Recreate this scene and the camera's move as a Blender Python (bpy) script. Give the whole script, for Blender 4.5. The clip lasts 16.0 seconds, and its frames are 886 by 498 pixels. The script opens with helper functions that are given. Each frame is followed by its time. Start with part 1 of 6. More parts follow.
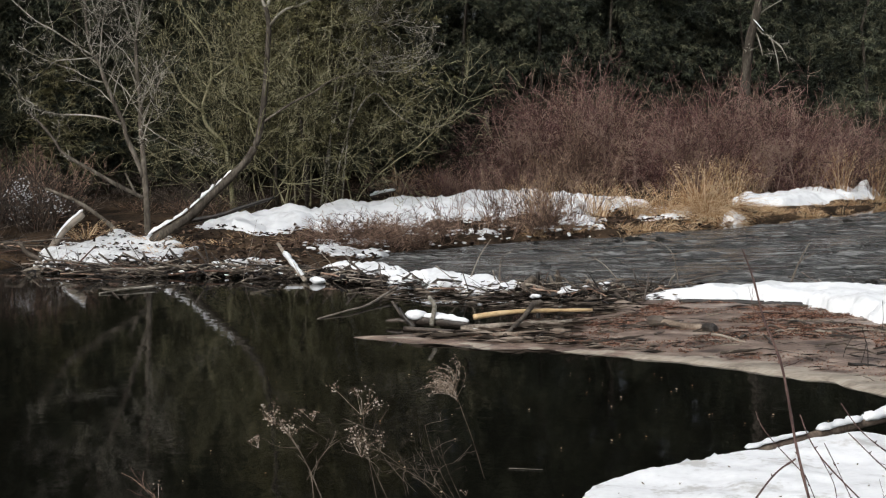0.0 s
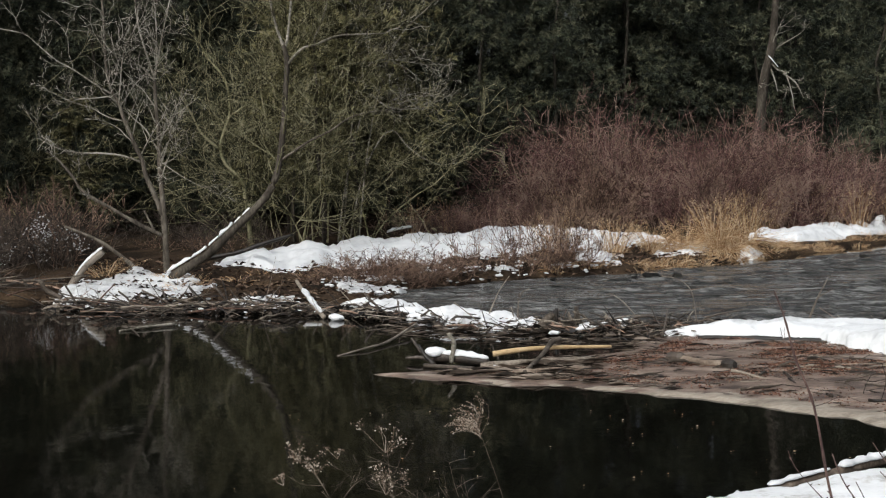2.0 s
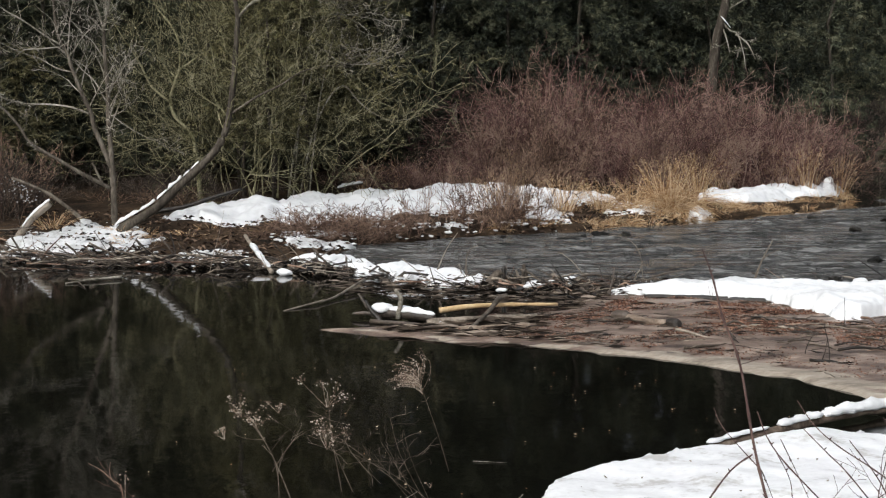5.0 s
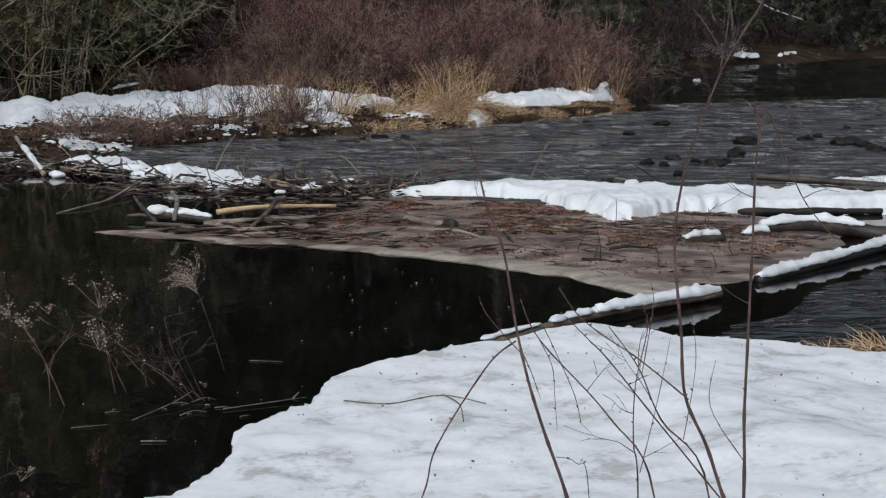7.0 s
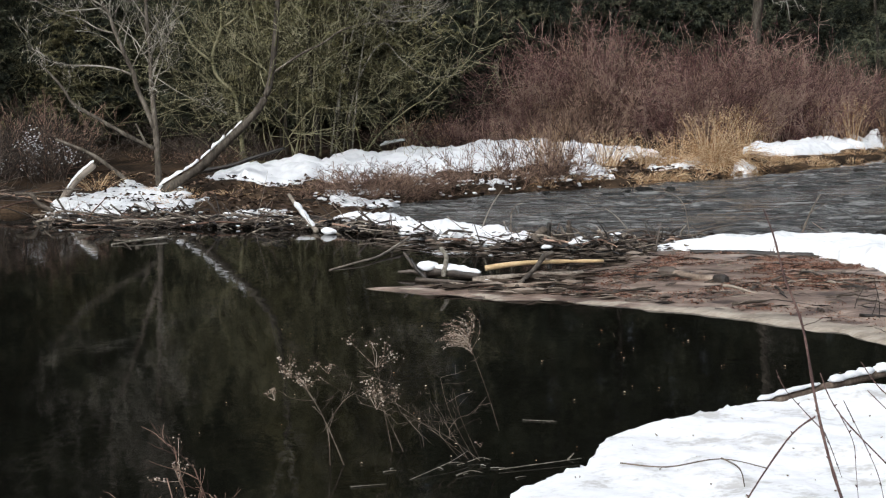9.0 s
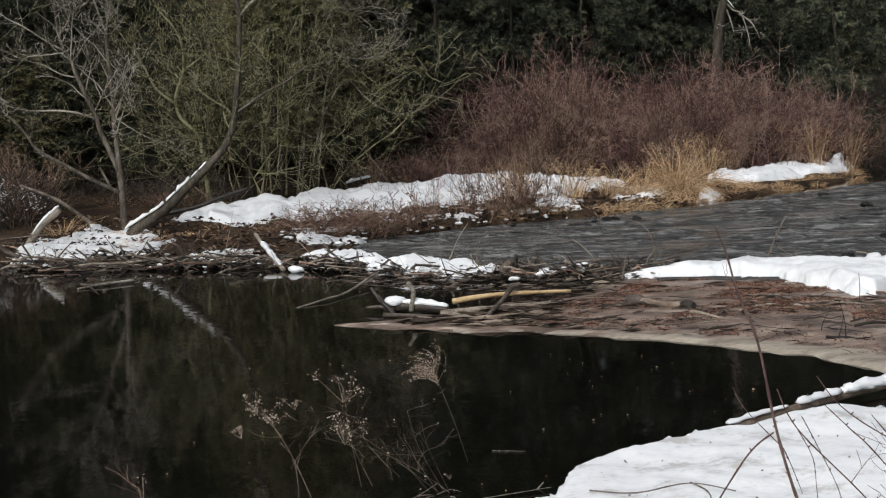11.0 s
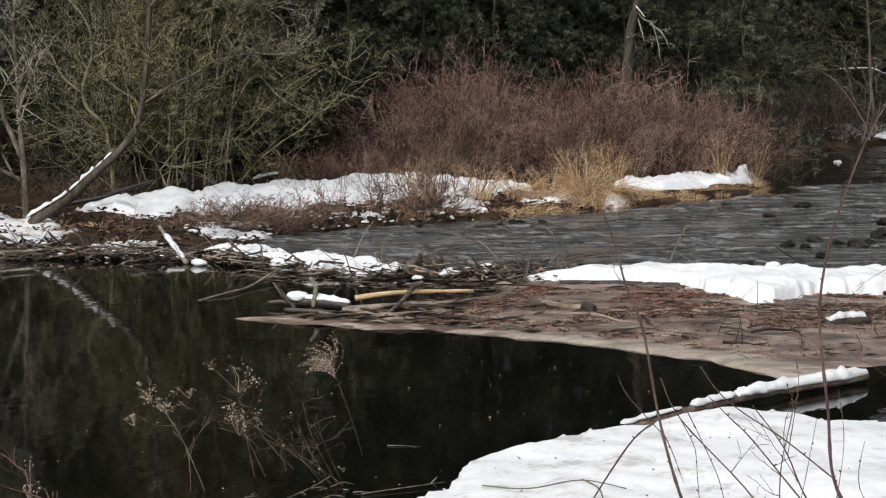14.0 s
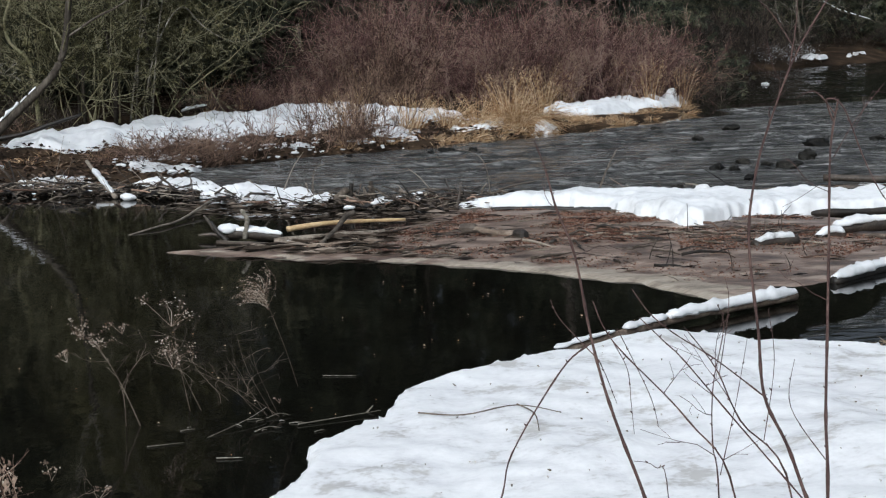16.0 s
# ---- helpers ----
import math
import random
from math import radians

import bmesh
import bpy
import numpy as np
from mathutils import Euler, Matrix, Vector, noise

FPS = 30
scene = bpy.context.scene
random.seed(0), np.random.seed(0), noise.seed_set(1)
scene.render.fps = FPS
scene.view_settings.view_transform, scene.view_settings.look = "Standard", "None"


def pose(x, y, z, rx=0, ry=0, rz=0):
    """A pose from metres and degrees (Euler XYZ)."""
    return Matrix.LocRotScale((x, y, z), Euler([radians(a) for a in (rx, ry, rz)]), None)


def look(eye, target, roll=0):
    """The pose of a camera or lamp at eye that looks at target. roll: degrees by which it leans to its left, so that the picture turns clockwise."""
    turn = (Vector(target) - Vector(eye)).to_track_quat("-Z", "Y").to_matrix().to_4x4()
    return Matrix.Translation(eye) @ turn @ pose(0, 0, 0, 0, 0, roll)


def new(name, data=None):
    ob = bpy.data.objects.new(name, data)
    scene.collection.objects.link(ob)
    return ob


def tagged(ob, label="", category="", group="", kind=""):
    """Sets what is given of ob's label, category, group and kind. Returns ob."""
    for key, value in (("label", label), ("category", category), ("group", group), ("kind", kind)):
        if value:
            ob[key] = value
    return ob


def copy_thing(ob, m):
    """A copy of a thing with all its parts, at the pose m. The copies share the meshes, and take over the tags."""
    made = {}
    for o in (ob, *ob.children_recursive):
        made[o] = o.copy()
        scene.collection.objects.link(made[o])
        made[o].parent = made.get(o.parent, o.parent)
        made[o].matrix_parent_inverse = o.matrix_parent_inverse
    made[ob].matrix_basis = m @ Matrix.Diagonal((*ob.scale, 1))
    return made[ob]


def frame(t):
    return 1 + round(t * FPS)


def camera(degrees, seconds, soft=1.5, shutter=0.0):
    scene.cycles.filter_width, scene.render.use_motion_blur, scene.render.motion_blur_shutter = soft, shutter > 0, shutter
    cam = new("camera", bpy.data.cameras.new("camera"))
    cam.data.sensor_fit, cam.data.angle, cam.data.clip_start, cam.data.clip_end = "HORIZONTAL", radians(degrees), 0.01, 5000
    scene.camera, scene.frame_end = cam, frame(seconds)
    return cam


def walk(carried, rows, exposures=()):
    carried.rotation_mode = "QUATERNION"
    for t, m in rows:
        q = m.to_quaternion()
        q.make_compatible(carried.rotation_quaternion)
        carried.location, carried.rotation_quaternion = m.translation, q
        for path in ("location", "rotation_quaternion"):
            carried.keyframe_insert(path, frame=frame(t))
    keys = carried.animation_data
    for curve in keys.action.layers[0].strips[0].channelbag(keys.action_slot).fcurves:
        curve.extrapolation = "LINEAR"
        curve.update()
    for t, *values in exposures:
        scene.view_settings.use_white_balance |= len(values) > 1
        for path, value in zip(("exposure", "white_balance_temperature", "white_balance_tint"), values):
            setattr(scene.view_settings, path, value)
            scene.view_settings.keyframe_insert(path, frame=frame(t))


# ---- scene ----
cam = camera(30.0, 16.0, soft=1.2)
PATH = [
    (0, (0.037, 0.028, 2.509), (0.045, 2.019, 2.312), -0.5),
    (0.5, (0.022, 0.052, 2.508), (0.024, 2.044, 2.328), -0.1),
    (1, (0.002, 0.061, 2.505), (0.002, 2.053, 2.32), -0.1),
    (1.5, (-0.028, -0.012, 2.531), (-0.039, 1.981, 2.365), -0.2),
    (2, (-0.023, -0.041, 2.534), (-0.031, 1.953, 2.38), -0.7),
    (2.5, (-0.05, -0.06, 2.536), (-0.044, 1.935, 2.391), -0.8),
    (3, (-0.059, -0.043, 2.517), (-0.049, 1.95, 2.359), -0.5),
    (3.2, (-0.064, -0.018, 2.519), (-0.05, 1.975, 2.35), -0.5),
    (5.3, (0.051, -0.053, 2.531), (0.115, 1.934, 2.315), 0.6),
    (5.5, (0.059, -0.037, 2.509), (0.151, 1.949, 2.286), 1.5),
    (5.8, (0.093, -0.052, 2.508), (0.2262, 1.9306, 2.2813), 2.5),
    (6, (0.115, -0.062, 2.507), (0.296, 1.916, 2.273), 2.8),
    (6.2, (0.135, -0.06, 2.499), (0.358, 1.9135, 2.2602), 2.71),
    (6.5, (0.166, -0.056, 2.488), (0.469, 1.904, 2.226), 2.1),
    (6.8, (0.116, -0.057, 2.488), (0.4447, 1.8942, 2.1947), 1.49),
    (7, (0.082, -0.057, 2.488), (0.391, 1.893, 2.171), 1.0),
    (7.2, (0.053, -0.037, 2.492), (0.2989, 1.9191, 2.1538), 0.63),
    (7.5, (0.009, -0.006, 2.499), (0.162, 1.957, 2.149), 0.6),
    (7.8, (-0.016, -0.012, 2.522), (0.0239, 1.9568, 2.1728), 0.33),
    (8, (-0.032, -0.016, 2.538), (-0.046, 1.954, 2.191), 0.1),
    (8.2, (-0.026, -0.016, 2.554), (-0.068, 1.954, 2.2089), -0.18),
    (8.5, (-0.016, -0.015, 2.577), (-0.068, 1.96, 2.265), -0.5),
    (8.8, (-0.009, -0.008, 2.558), (-0.0366, 1.9722, 2.281), -0.56),
    (9, (-0.005, -0.004, 2.545), (-0.007, 1.979, 2.286), -0.6),
    (9.5, (-0.004, -0.025, 2.532), (0.012, 1.962, 2.302), -1.2),
    (10, (0.003, 0.032, 2.503), (0.011, 2.021, 2.291), -2.5),
    (10.2, (0.009, -0.002, 2.517), (0.021, 1.986, 2.3), -2.8),
    (12.3, (0.082, 0.002, 2.471), (0.1506, 1.9915, 2.2777), -0.31),
    (12.5, (0.073, -0.014, 2.462), (0.1359, 1.9763, 2.2758), -0.14),
    (13, (0.085, 0.011, 2.463), (0.1527, 2.0024, 2.2905), -0.22),
    (13.5, (0.085, -0.012, 2.462), (0.1896, 1.9766, 2.2767), 0.05),
    (14, (0.091, -0.013, 2.458), (0.2355, 1.9702, 2.2438), -0.13),
    (14.5, (0.099, -0.013, 2.458), (0.2767, 1.9654, 2.2251), -0.55),
    (15, (0.108, -0.029, 2.459), (0.3311, 1.9427, 2.2087), -1.17),
    (15.5, (0.093, -0.005, 2.454), (0.3229, 1.9622, 2.1763), -1.36),
    (16, (0.094, -0.005, 2.454), (0.3184, 1.9596, 2.1537), -1.04),
]
walk(cam, [(t, look(eye, target, roll)) for t, eye, target, roll in PATH], [(0, 0.05, 6330, 8), (2.5, -0.02, 6300, 7), (3, 0.36, 6330, 7), (5.5, -0.03, 6330, 8), (6, -0.2, 6400, 8), (6.5, -0.27, 6020, 7), (7, -0.47, 5850, 6), (8.5, 0.18, 6050, 7), (9, 0.27, 6120, 8), (9.5, 0.17, 6200, 8), (10, -0.04, 6250, 8), (12.5, -0.15, 6250, 8), (13.5, 0.08, 6350, 8), (14, 0.08, 6350, 8), (14.5, -0.15, 6180, 8), (15, -0.26, 6020, 7), (15.5, -0.28, 5930, 6), (16, -0.11, 5900, 6)])

# ---- light ----
world = bpy.data.worlds.new("overcast_sky")
scene.world = world
world.use_nodes = True
_wn = world.node_tree.nodes
_sky = _wn.new("ShaderNodeTexSky")
_sky.sky_type = "NISHITA"
_sky.sun_disc = False
_sky.sun_elevation, _sky.sun_rotation = radians(42), radians(211)
_sky.dust_density, _sky.air_density, _sky.ozone_density = 6.0, 1.0, 1.0
_wn["Background"].inputs["Strength"].default_value = 0.15
# thin cloud: the sky's own light with most of the blue taken out
_grey = _wn.new("ShaderNodeHueSaturation")
_grey.inputs["Saturation"].default_value = 0.35
world.node_tree.links.new(_sky.outputs[0], _grey.inputs["Color"])
world.node_tree.links.new(_grey.outputs[0], _wn["Background"].inputs["Color"])

sun = new("sun", bpy.data.lights.new("sun", "SUN"))
sun.data.energy, sun.data.angle, sun.data.color = 0.9, radians(28), (1.0, 0.975, 0.94)
sun.matrix_world = look((-18, -30, 32), (0, 0, 0))


# ---- materials ----
def material(name, colors, scale=8.0, rough=0.8, bump=0.3, fine=60.0, spec=0.3, stretch=(1, 1, 1), per_object=0.0,
             coords="Object", bump_dist=0.02, metal=0.0, island=0.0, patchy=0.0, patch_size=1.0):
    """A procedural surface: colours mixed by noise at two sizes, with relief from both."""
    m = bpy.data.materials.new(name)
    m.use_nodes = True
    nt = m.node_tree
    n, link = nt.nodes, nt.links.new
    bsdf = n["Principled BSDF"]
    tc, mp = n.new("ShaderNodeTexCoord"), n.new("ShaderNodeMapping")
    mp.inputs["Scale"].default_value = stretch
    link(tc.outputs[coords], mp.inputs["Vector"])
    big, small = n.new("ShaderNodeTexNoise"), n.new("ShaderNodeTexNoise")
    for tex, s, d in ((big, scale, 5), (small, fine, 4)):
        tex.inputs["Scale"].default_value, tex.inputs["Detail"].default_value = s, d
        link(mp.outputs[0], tex.inputs["Vector"])
    ramp = n.new("ShaderNodeValToRGB")
    el = ramp.color_ramp.elements
    while len(el) < len(colors):
        el.new(0.5)
    for i, c in enumerate(colors):
        el[i].position = 0.3 + 0.4 * i / max(1, len(colors) - 1)
        el[i].color = (*c, 1)
    add = n.new("ShaderNodeMath")
    add.operation = "MULTIPLY_ADD"
    add.inputs[1].default_value = 0.45
    link(small.outputs["Fac"], add.inputs[0])
    shift = n.new("ShaderNodeMath")
    shift.operation = "MULTIPLY_ADD"
    shift.inputs[1].default_value, shift.inputs[2].default_value = 0.75, -0.1
    link(big.outputs["Fac"], shift.inputs[0])
    link(shift.outputs[0], add.inputs[2])
    last = add.outputs[0]
    for amount, node, socket in ((per_object, "ShaderNodeObjectInfo", "Random"), (island, "ShaderNodeNewGeometry", "Random Per Island")):
        if amount:
            info, more = n.new(node), n.new("ShaderNodeMath")
            more.operation = "MULTIPLY_ADD"
            more.inputs[1].default_value = amount
            off = n.new("ShaderNodeMath")
            off.operation = "SUBTRACT"
            off.inputs[1].default_value = amount / 2
            link(last, off.inputs[0])
            link(info.outputs[socket], more.inputs[0])
            link(off.outputs[0], more.inputs[2])
            last = more.outputs[0]
    if patchy:
        # broad patches that run on from plant to plant
        geo, wide, more = n.new("ShaderNodeNewGeometry"), n.new("ShaderNodeTexNoise"), n.new("ShaderNodeMath")
        wide.inputs["Scale"].default_value, wide.inputs["Detail"].default_value = 1.0 / patch_size, 3
        link(geo.outputs["Position"], wide.inputs["Vector"])
        more.operation = "MULTIPLY_ADD"
        more.inputs[1].default_value = patchy
        low = n.new("ShaderNodeMath")
        low.operation = "SUBTRACT"
        low.inputs[1].default_value = patchy / 2
        link(last, low.inputs[0])
        link(wide.outputs["Fac"], more.inputs[0])
        link(low.outputs[0], more.inputs[2])
        last = more.outputs[0]
    link(last, ramp.inputs["Fac"])
    link(ramp.outputs["Color"], bsdf.inputs["Base Color"])
    bp = n.new("ShaderNodeBump")
    bp.inputs["Strength"].default_value, bp.inputs["Distance"].default_value = bump, bump_dist
    link(add.outputs[0], bp.inputs["Height"])
    link(bp.outputs[0], bsdf.inputs["Normal"])
    bsdf.inputs["Roughness"].default_value = rough
    bsdf.inputs["Specular IOR Level"].default_value = spec
    bsdf.inputs["Metallic"].default_value = metal
    return m


def water_material(name, color, rough, bump, scale, stretch, dist):
    m = material(name, [color, color], scale, rough, bump, scale * 4, 0.5, stretch, bump_dist=dist)
    m.node_tree.nodes["Principled BSDF"].inputs["IOR"].default_value = 1.33
    return m


M_SNOW = material("snow", [(0.54, 0.545, 0.55), (0.72, 0.73, 0.745), (0.79, 0.795, 0.80)], 1.6, 0.75, 0.3, 9, 0.2, bump_dist=0.03)
M_SNOW_OLD = material("old_granular_snow", [(0.50, 0.49, 0.475), (0.71, 0.715, 0.725), (0.77, 0.775, 0.785), (0.80, 0.805, 0.81)], 3.2, 0.8, 0.35, 24, 0.2, bump_dist=0.014, patchy=0.55, patch_size=0.22)
M_SNOW_DIRTY = material("dirty_snow", [(0.36, 0.355, 0.345), (0.60, 0.61, 0.62), (0.74, 0.75, 0.76)], 3.0, 0.75, 0.6, 25, 0.2, bump_dist=0.03)
M_GROUND = material("leaf_litter", [(0.013, 0.010, 0.007), (0.038, 0.025, 0.016), (0.095, 0.063, 0.038)], 1.6, 0.95, 0.9, 22, 0.1, bump_dist=0.05)
M_MUD = material("wet_mud", [(0.05, 0.034, 0.026), (0.178, 0.124, 0.095), (0.36, 0.285, 0.23)], 3.4, 0.42, 0.8, 24, 0.45, (0.45, 1.5, 1), bump_dist=0.025, patchy=0.6, patch_size=0.3)
M_SILT = material("pale_silt", [(0.15, 0.122, 0.095), (0.30, 0.255, 0.205), (0.42, 0.37, 0.305)], 4.0, 0.6, 0.5, 32, 0.3, (0.5, 1.6, 1))
M_POND = water_material("still_water", (0.0036, 0.0034, 0.0026), 0.03, 0.085, 1.5, (1, 0.6, 1), 0.03)
# the pale streaks put the sky's sheen on the ripples into the base colour
M_RIFFLE_SHEEN = material("running_water", [(0.010, 0.010, 0.0095), (0.075, 0.074, 0.071), (0.29, 0.286, 0.277)], 2.6, 0.12, 1.0, 15.0, 0.5, (0.5, 1.6, 1), bump_dist=0.2)
M_RIFFLE_SHEEN.node_tree.nodes["Principled BSDF"].inputs["IOR"].default_value = 1.33
M_RIPPLE = water_material("rippled_water", (0.006, 0.006, 0.005), 0.05, 0.3, 2.6, (0.4, 1, 1), 0.08)
M_BARK = material("grey_brown_bark", [(0.035, 0.029, 0.023), (0.10, 0.085, 0.068), (0.21, 0.185, 0.15)], 9, 0.9, 0.9, 45, 0.15, (1, 1, 0.3), bump_dist=0.03)
M_TWIG_OLIVE = material("olive_twig_bark", [(0.026, 0.024, 0.012), (0.098, 0.092, 0.046), (0.275, 0.255, 0.16)], 2, 0.85, 0.2, 30, 0.15, island=0.9)
M_TWIG_PALE = material("pale_twig_bark", [(0.045, 0.040, 0.030), (0.14, 0.127, 0.100), (0.40, 0.37, 0.315)], 2, 0.85, 0.2, 30, 0.15, island=0.8)
M_TWIG_RED = material("red_twig_bark", [(0.065, 0.028, 0.028), (0.195, 0.098, 0.090), (0.36, 0.255, 0.205)], 1.2, 0.7, 0.2, 20, 0.25, island=0.5, patchy=1.2, patch_size=0.9, per_object=0.5)
M_TWIG_BROWN = material("brown_twig_bark", [(0.05, 0.031, 0.024), (0.145, 0.088, 0.064), (0.34, 0.235, 0.175)], 1.5, 0.8, 0.2, 20, 0.2, island=0.7, per_object=0.4)
M_GRASS = material("dry_grass", [(0.29, 0.165, 0.082), (0.56, 0.365, 0.195), (0.77, 0.60, 0.40)], 2, 0.8, 0.2, 20, 0.2, island=0.7)
M_BARK_DARK = material("dark_damp_bark", [(0.02, 0.016, 0.012), (0.055, 0.046, 0.036), (0.12, 0.104, 0.083)], 9, 0.85, 0.9, 45, 0.2, (1, 1, 0.3), bump_dist=0.03)
M_CEDAR = material("cedar_foliage", [(0.028, 0.033, 0.025), (0.066, 0.074, 0.050), (0.132, 0.134, 0.086)], 0.9, 0.85, 0.2, 3.5, 0.15, per_object=0.12, island=0.55, patchy=0.7, patch_size=1.1)
M_CEDAR_OLIVE = material("olive_cedar_foliage", [(0.048, 0.045, 0.023), (0.15, 0.138, 0.068), (0.30, 0.275, 0.145)], 0.9, 0.8, 0.2, 3.5, 0.15, per_object=0.2, island=0.5)
M_WOOD = material("weathered_wood", [(0.05, 0.04, 0.031), (0.125, 0.103, 0.082), (0.28, 0.24, 0.195)], 5, 0.85, 0.5, 40, 0.2, (1, 1, 1), per_object=0.6)
M_WETWOOD = material("wet_dark_wood", [(0.010, 0.008, 0.006), (0.034, 0.026, 0.020), (0.09, 0.07, 0.055)], 5, 0.5, 0.5, 40, 0.4, (1, 1, 1), per_object=0.4)
M_TAN_WOOD = material("worn_tan_wood", [(0.06, 0.044, 0.033), (0.165, 0.125, 0.095), (0.29, 0.235, 0.185)], 6, 0.8, 0.5, 40, 0.2)
M_PEELED = material("peeled_wood", [(0.36, 0.24, 0.12), (0.52, 0.37, 0.20), (0.62, 0.48, 0.30)], 5, 0.6, 0.3, 40, 0.3)
M_STEM = material("sapling_bark", [(0.030, 0.017, 0.015), (0.072, 0.040, 0.034), (0.14, 0.088, 0.072)], 12, 0.65, 0.3, 90, 0.3)
M_STONE = material("wet_stone", [(0.004, 0.004, 0.0035), (0.010, 0.0095, 0.008), (0.035, 0.031, 0.024)], 4, 0.5, 0.6, 30, 0.15, per_object=0.2)


# ---- mesh helpers ----
class Shell:
    """Gathers vertices and faces for one mesh."""

    def __init__(self):
        self.v, self.f = [], []

    def tube(self, pts, radii, sides=4, cap=True):
        base = len(self.v)
        n = len(pts)
        for i, (p, r) in enumerate(zip(pts, radii)):
            d = (pts[min(i + 1, n - 1)] - pts[max(i - 1, 0)]).normalized()
            a = d.cross(Vector((0.31, 0.17, 0.93)) if abs(d.z) < 0.9 else Vector((1, 0.2, 0))).normalized()
            b = d.cross(a)
            for k in range(sides):
                w = 2 * math.pi * k / sides
                self.v.append(p + r * (math.cos(w) * a + math.sin(w) * b))
        for i in range(n - 1):
            for k in range(sides):
                k2 = (k + 1) % sides
                q = base + i * sides
                self.f.append((q + k, q + k2, q + sides + k2, q + sides + k))
        if cap:
            self.f.append(tuple(base + k for k in reversed(range(sides))))
            self.f.append(tuple(base + (n - 1) * sides + k for k in range(sides)))

    def mesh(self, name, mat, smooth=True):
        me = bpy.data.meshes.new(name)
        me.from_pydata([tuple(v) for v in self.v], [], self.f)
        me.materials.append(mat)
        if smooth:
            me.shade_smooth()
        return me


def part(name, shell, mat, parent, label="", smooth=True):
    me = shell if isinstance(shell, bpy.types.Mesh) else shell.mesh(name, mat, smooth)
    ob = new(name, me)
    ob.parent = parent
    if label:
        tagged(ob, label)
    return ob


def thing(name, place, label, category, group="", kind="", turn=0.0, scale=1.0):
    ob = new(name)
    ob.matrix_basis = pose(*place, 0, 0, turn)
    ob.scale = (scale,) * 3
    return tagged(ob, label, category, group, kind)


def inside_distance(poly, x, y):
    """Distance to the outline of a polygon, positive inside."""
    best = np.full(x.shape, 1e9)
    odd = np.zeros(x.shape, bool)
    for (x0, y0), (x1, y1) in zip(poly, poly[1:] + poly[:1]):
        dx, dy = x1 - x0, y1 - y0
        t = np.clip(((x - x0) * dx + (y - y0) * dy) / (dx * dx + dy * dy + 1e-12), 0, 1)
        best = np.minimum(best, np.hypot(x - x0 - t * dx, y - y0 - t * dy))
        cross = (y0 > y) != (y1 > y)
        odd ^= cross & (x < dx * (y - y0) / (dy if abs(dy) > 1e-12 else 1e-12) + x0)
    return np.where(odd, best, -best)


def ripple(x, y, seed, size, octaves=3):
    """Smooth noise on a plane from turned sine waves."""
    rng = np.random.RandomState(seed)
    out, amp, total = 0 * x, 1.0, 0.0
    for o in range(octaves):
        for _ in range(5):
            w = rng.uniform(0, 2 * math.pi)
            k = 2 * math.pi / size * 2.0**o * rng.uniform(0.6, 1.5)
            out = out + amp * np.sin(k * (x * math.cos(w) + y * math.sin(w)) + rng.uniform(0, 6.3) + 1.3 * np.sin(0.37 * k * (y * math.cos(w) - x * math.sin(w)) + rng.uniform(0, 6)))
        total += amp * 1.6
        amp *= 0.5
    return out / total


def smooth_step(d, a, b):
    t = np.clip((d - a) / (b - a), 0, 1)
    return t * t * (3 - 2 * t)


def grid_mesh(name, xs, ys, height, mat, keep=None):
    x, y = np.meshgrid(xs, ys)
    z = height(x, y)
    nx, ny = len(xs), len(ys)
    idx = np.arange(nx * ny).reshape(ny, nx)
    quads = np.stack([idx[:-1, :-1], idx[:-1, 1:], idx[1:, 1:], idx[1:, :-1]], -1).reshape(-1, 4)
    if keep is not None:
        k = keep(x, y).ravel()
        quads = quads[k[quads].any(1)]
        used = np.unique(quads)
        remap = np.full(nx * ny, -1)
        remap[used] = np.arange(len(used))
        quads = remap[quads]
        pts = np.stack([x.ravel(), y.ravel(), z.ravel()], -1)[used]
    else:
        pts = np.stack([x.ravel(), y.ravel(), z.ravel()], -1)
    me = bpy.data.meshes.new(name)
    me.from_pydata(pts.tolist(), [], quads.tolist())
    me.materials.append(mat)
    me.shade_smooth()
    return me


# ---- the lie of the land ----
FAR_LAND = [(-200, 26), (-30, 25), (-9, 24.4), (-6.2, 23.9), (-5.6, 23.3), (-4.4, 22.4), (-3.2, 22.5), (-2.2, 22.2), (-1.5, 22.0), (-1.1, 22.8),
            (-0.6, 24.5), (0.3, 25.6), (1.6, 26.4), (3.2, 26.9), (4.4, 28.4), (5.3, 29.3), (7.2, 31.0), (8.9, 32.9), (9.7, 34.6), (9.4, 38),
            (11, 44), (15.0, 49.8), (17.3, 51.6), (19.3, 53.9), (21.6, 55.9), (27, 60.4), (50, 70), (200, 95), (700, 160), (700, 900), (-700, 900), (-700, 30)]
MUD = [(-0.87, 16.46), (-0.38, 16.12), (0.18, 15.81), (1.23, 15.38), (1.97, 14.93), (2.66, 14.44), (3.2, 13.75), (3.63, 13.05), (3.68, 12.7),
       (4.13, 12.95), (5.0, 13.55), (6.4, 15.0), (6.95, 16.2), (6.4, 17.3), (5.8, 18.2), (4.2, 18.9), (2.4, 19.3), (1.9, 18.1), (1.6, 17.7),
       (0.9, 17.3), (0.35, 16.8)]
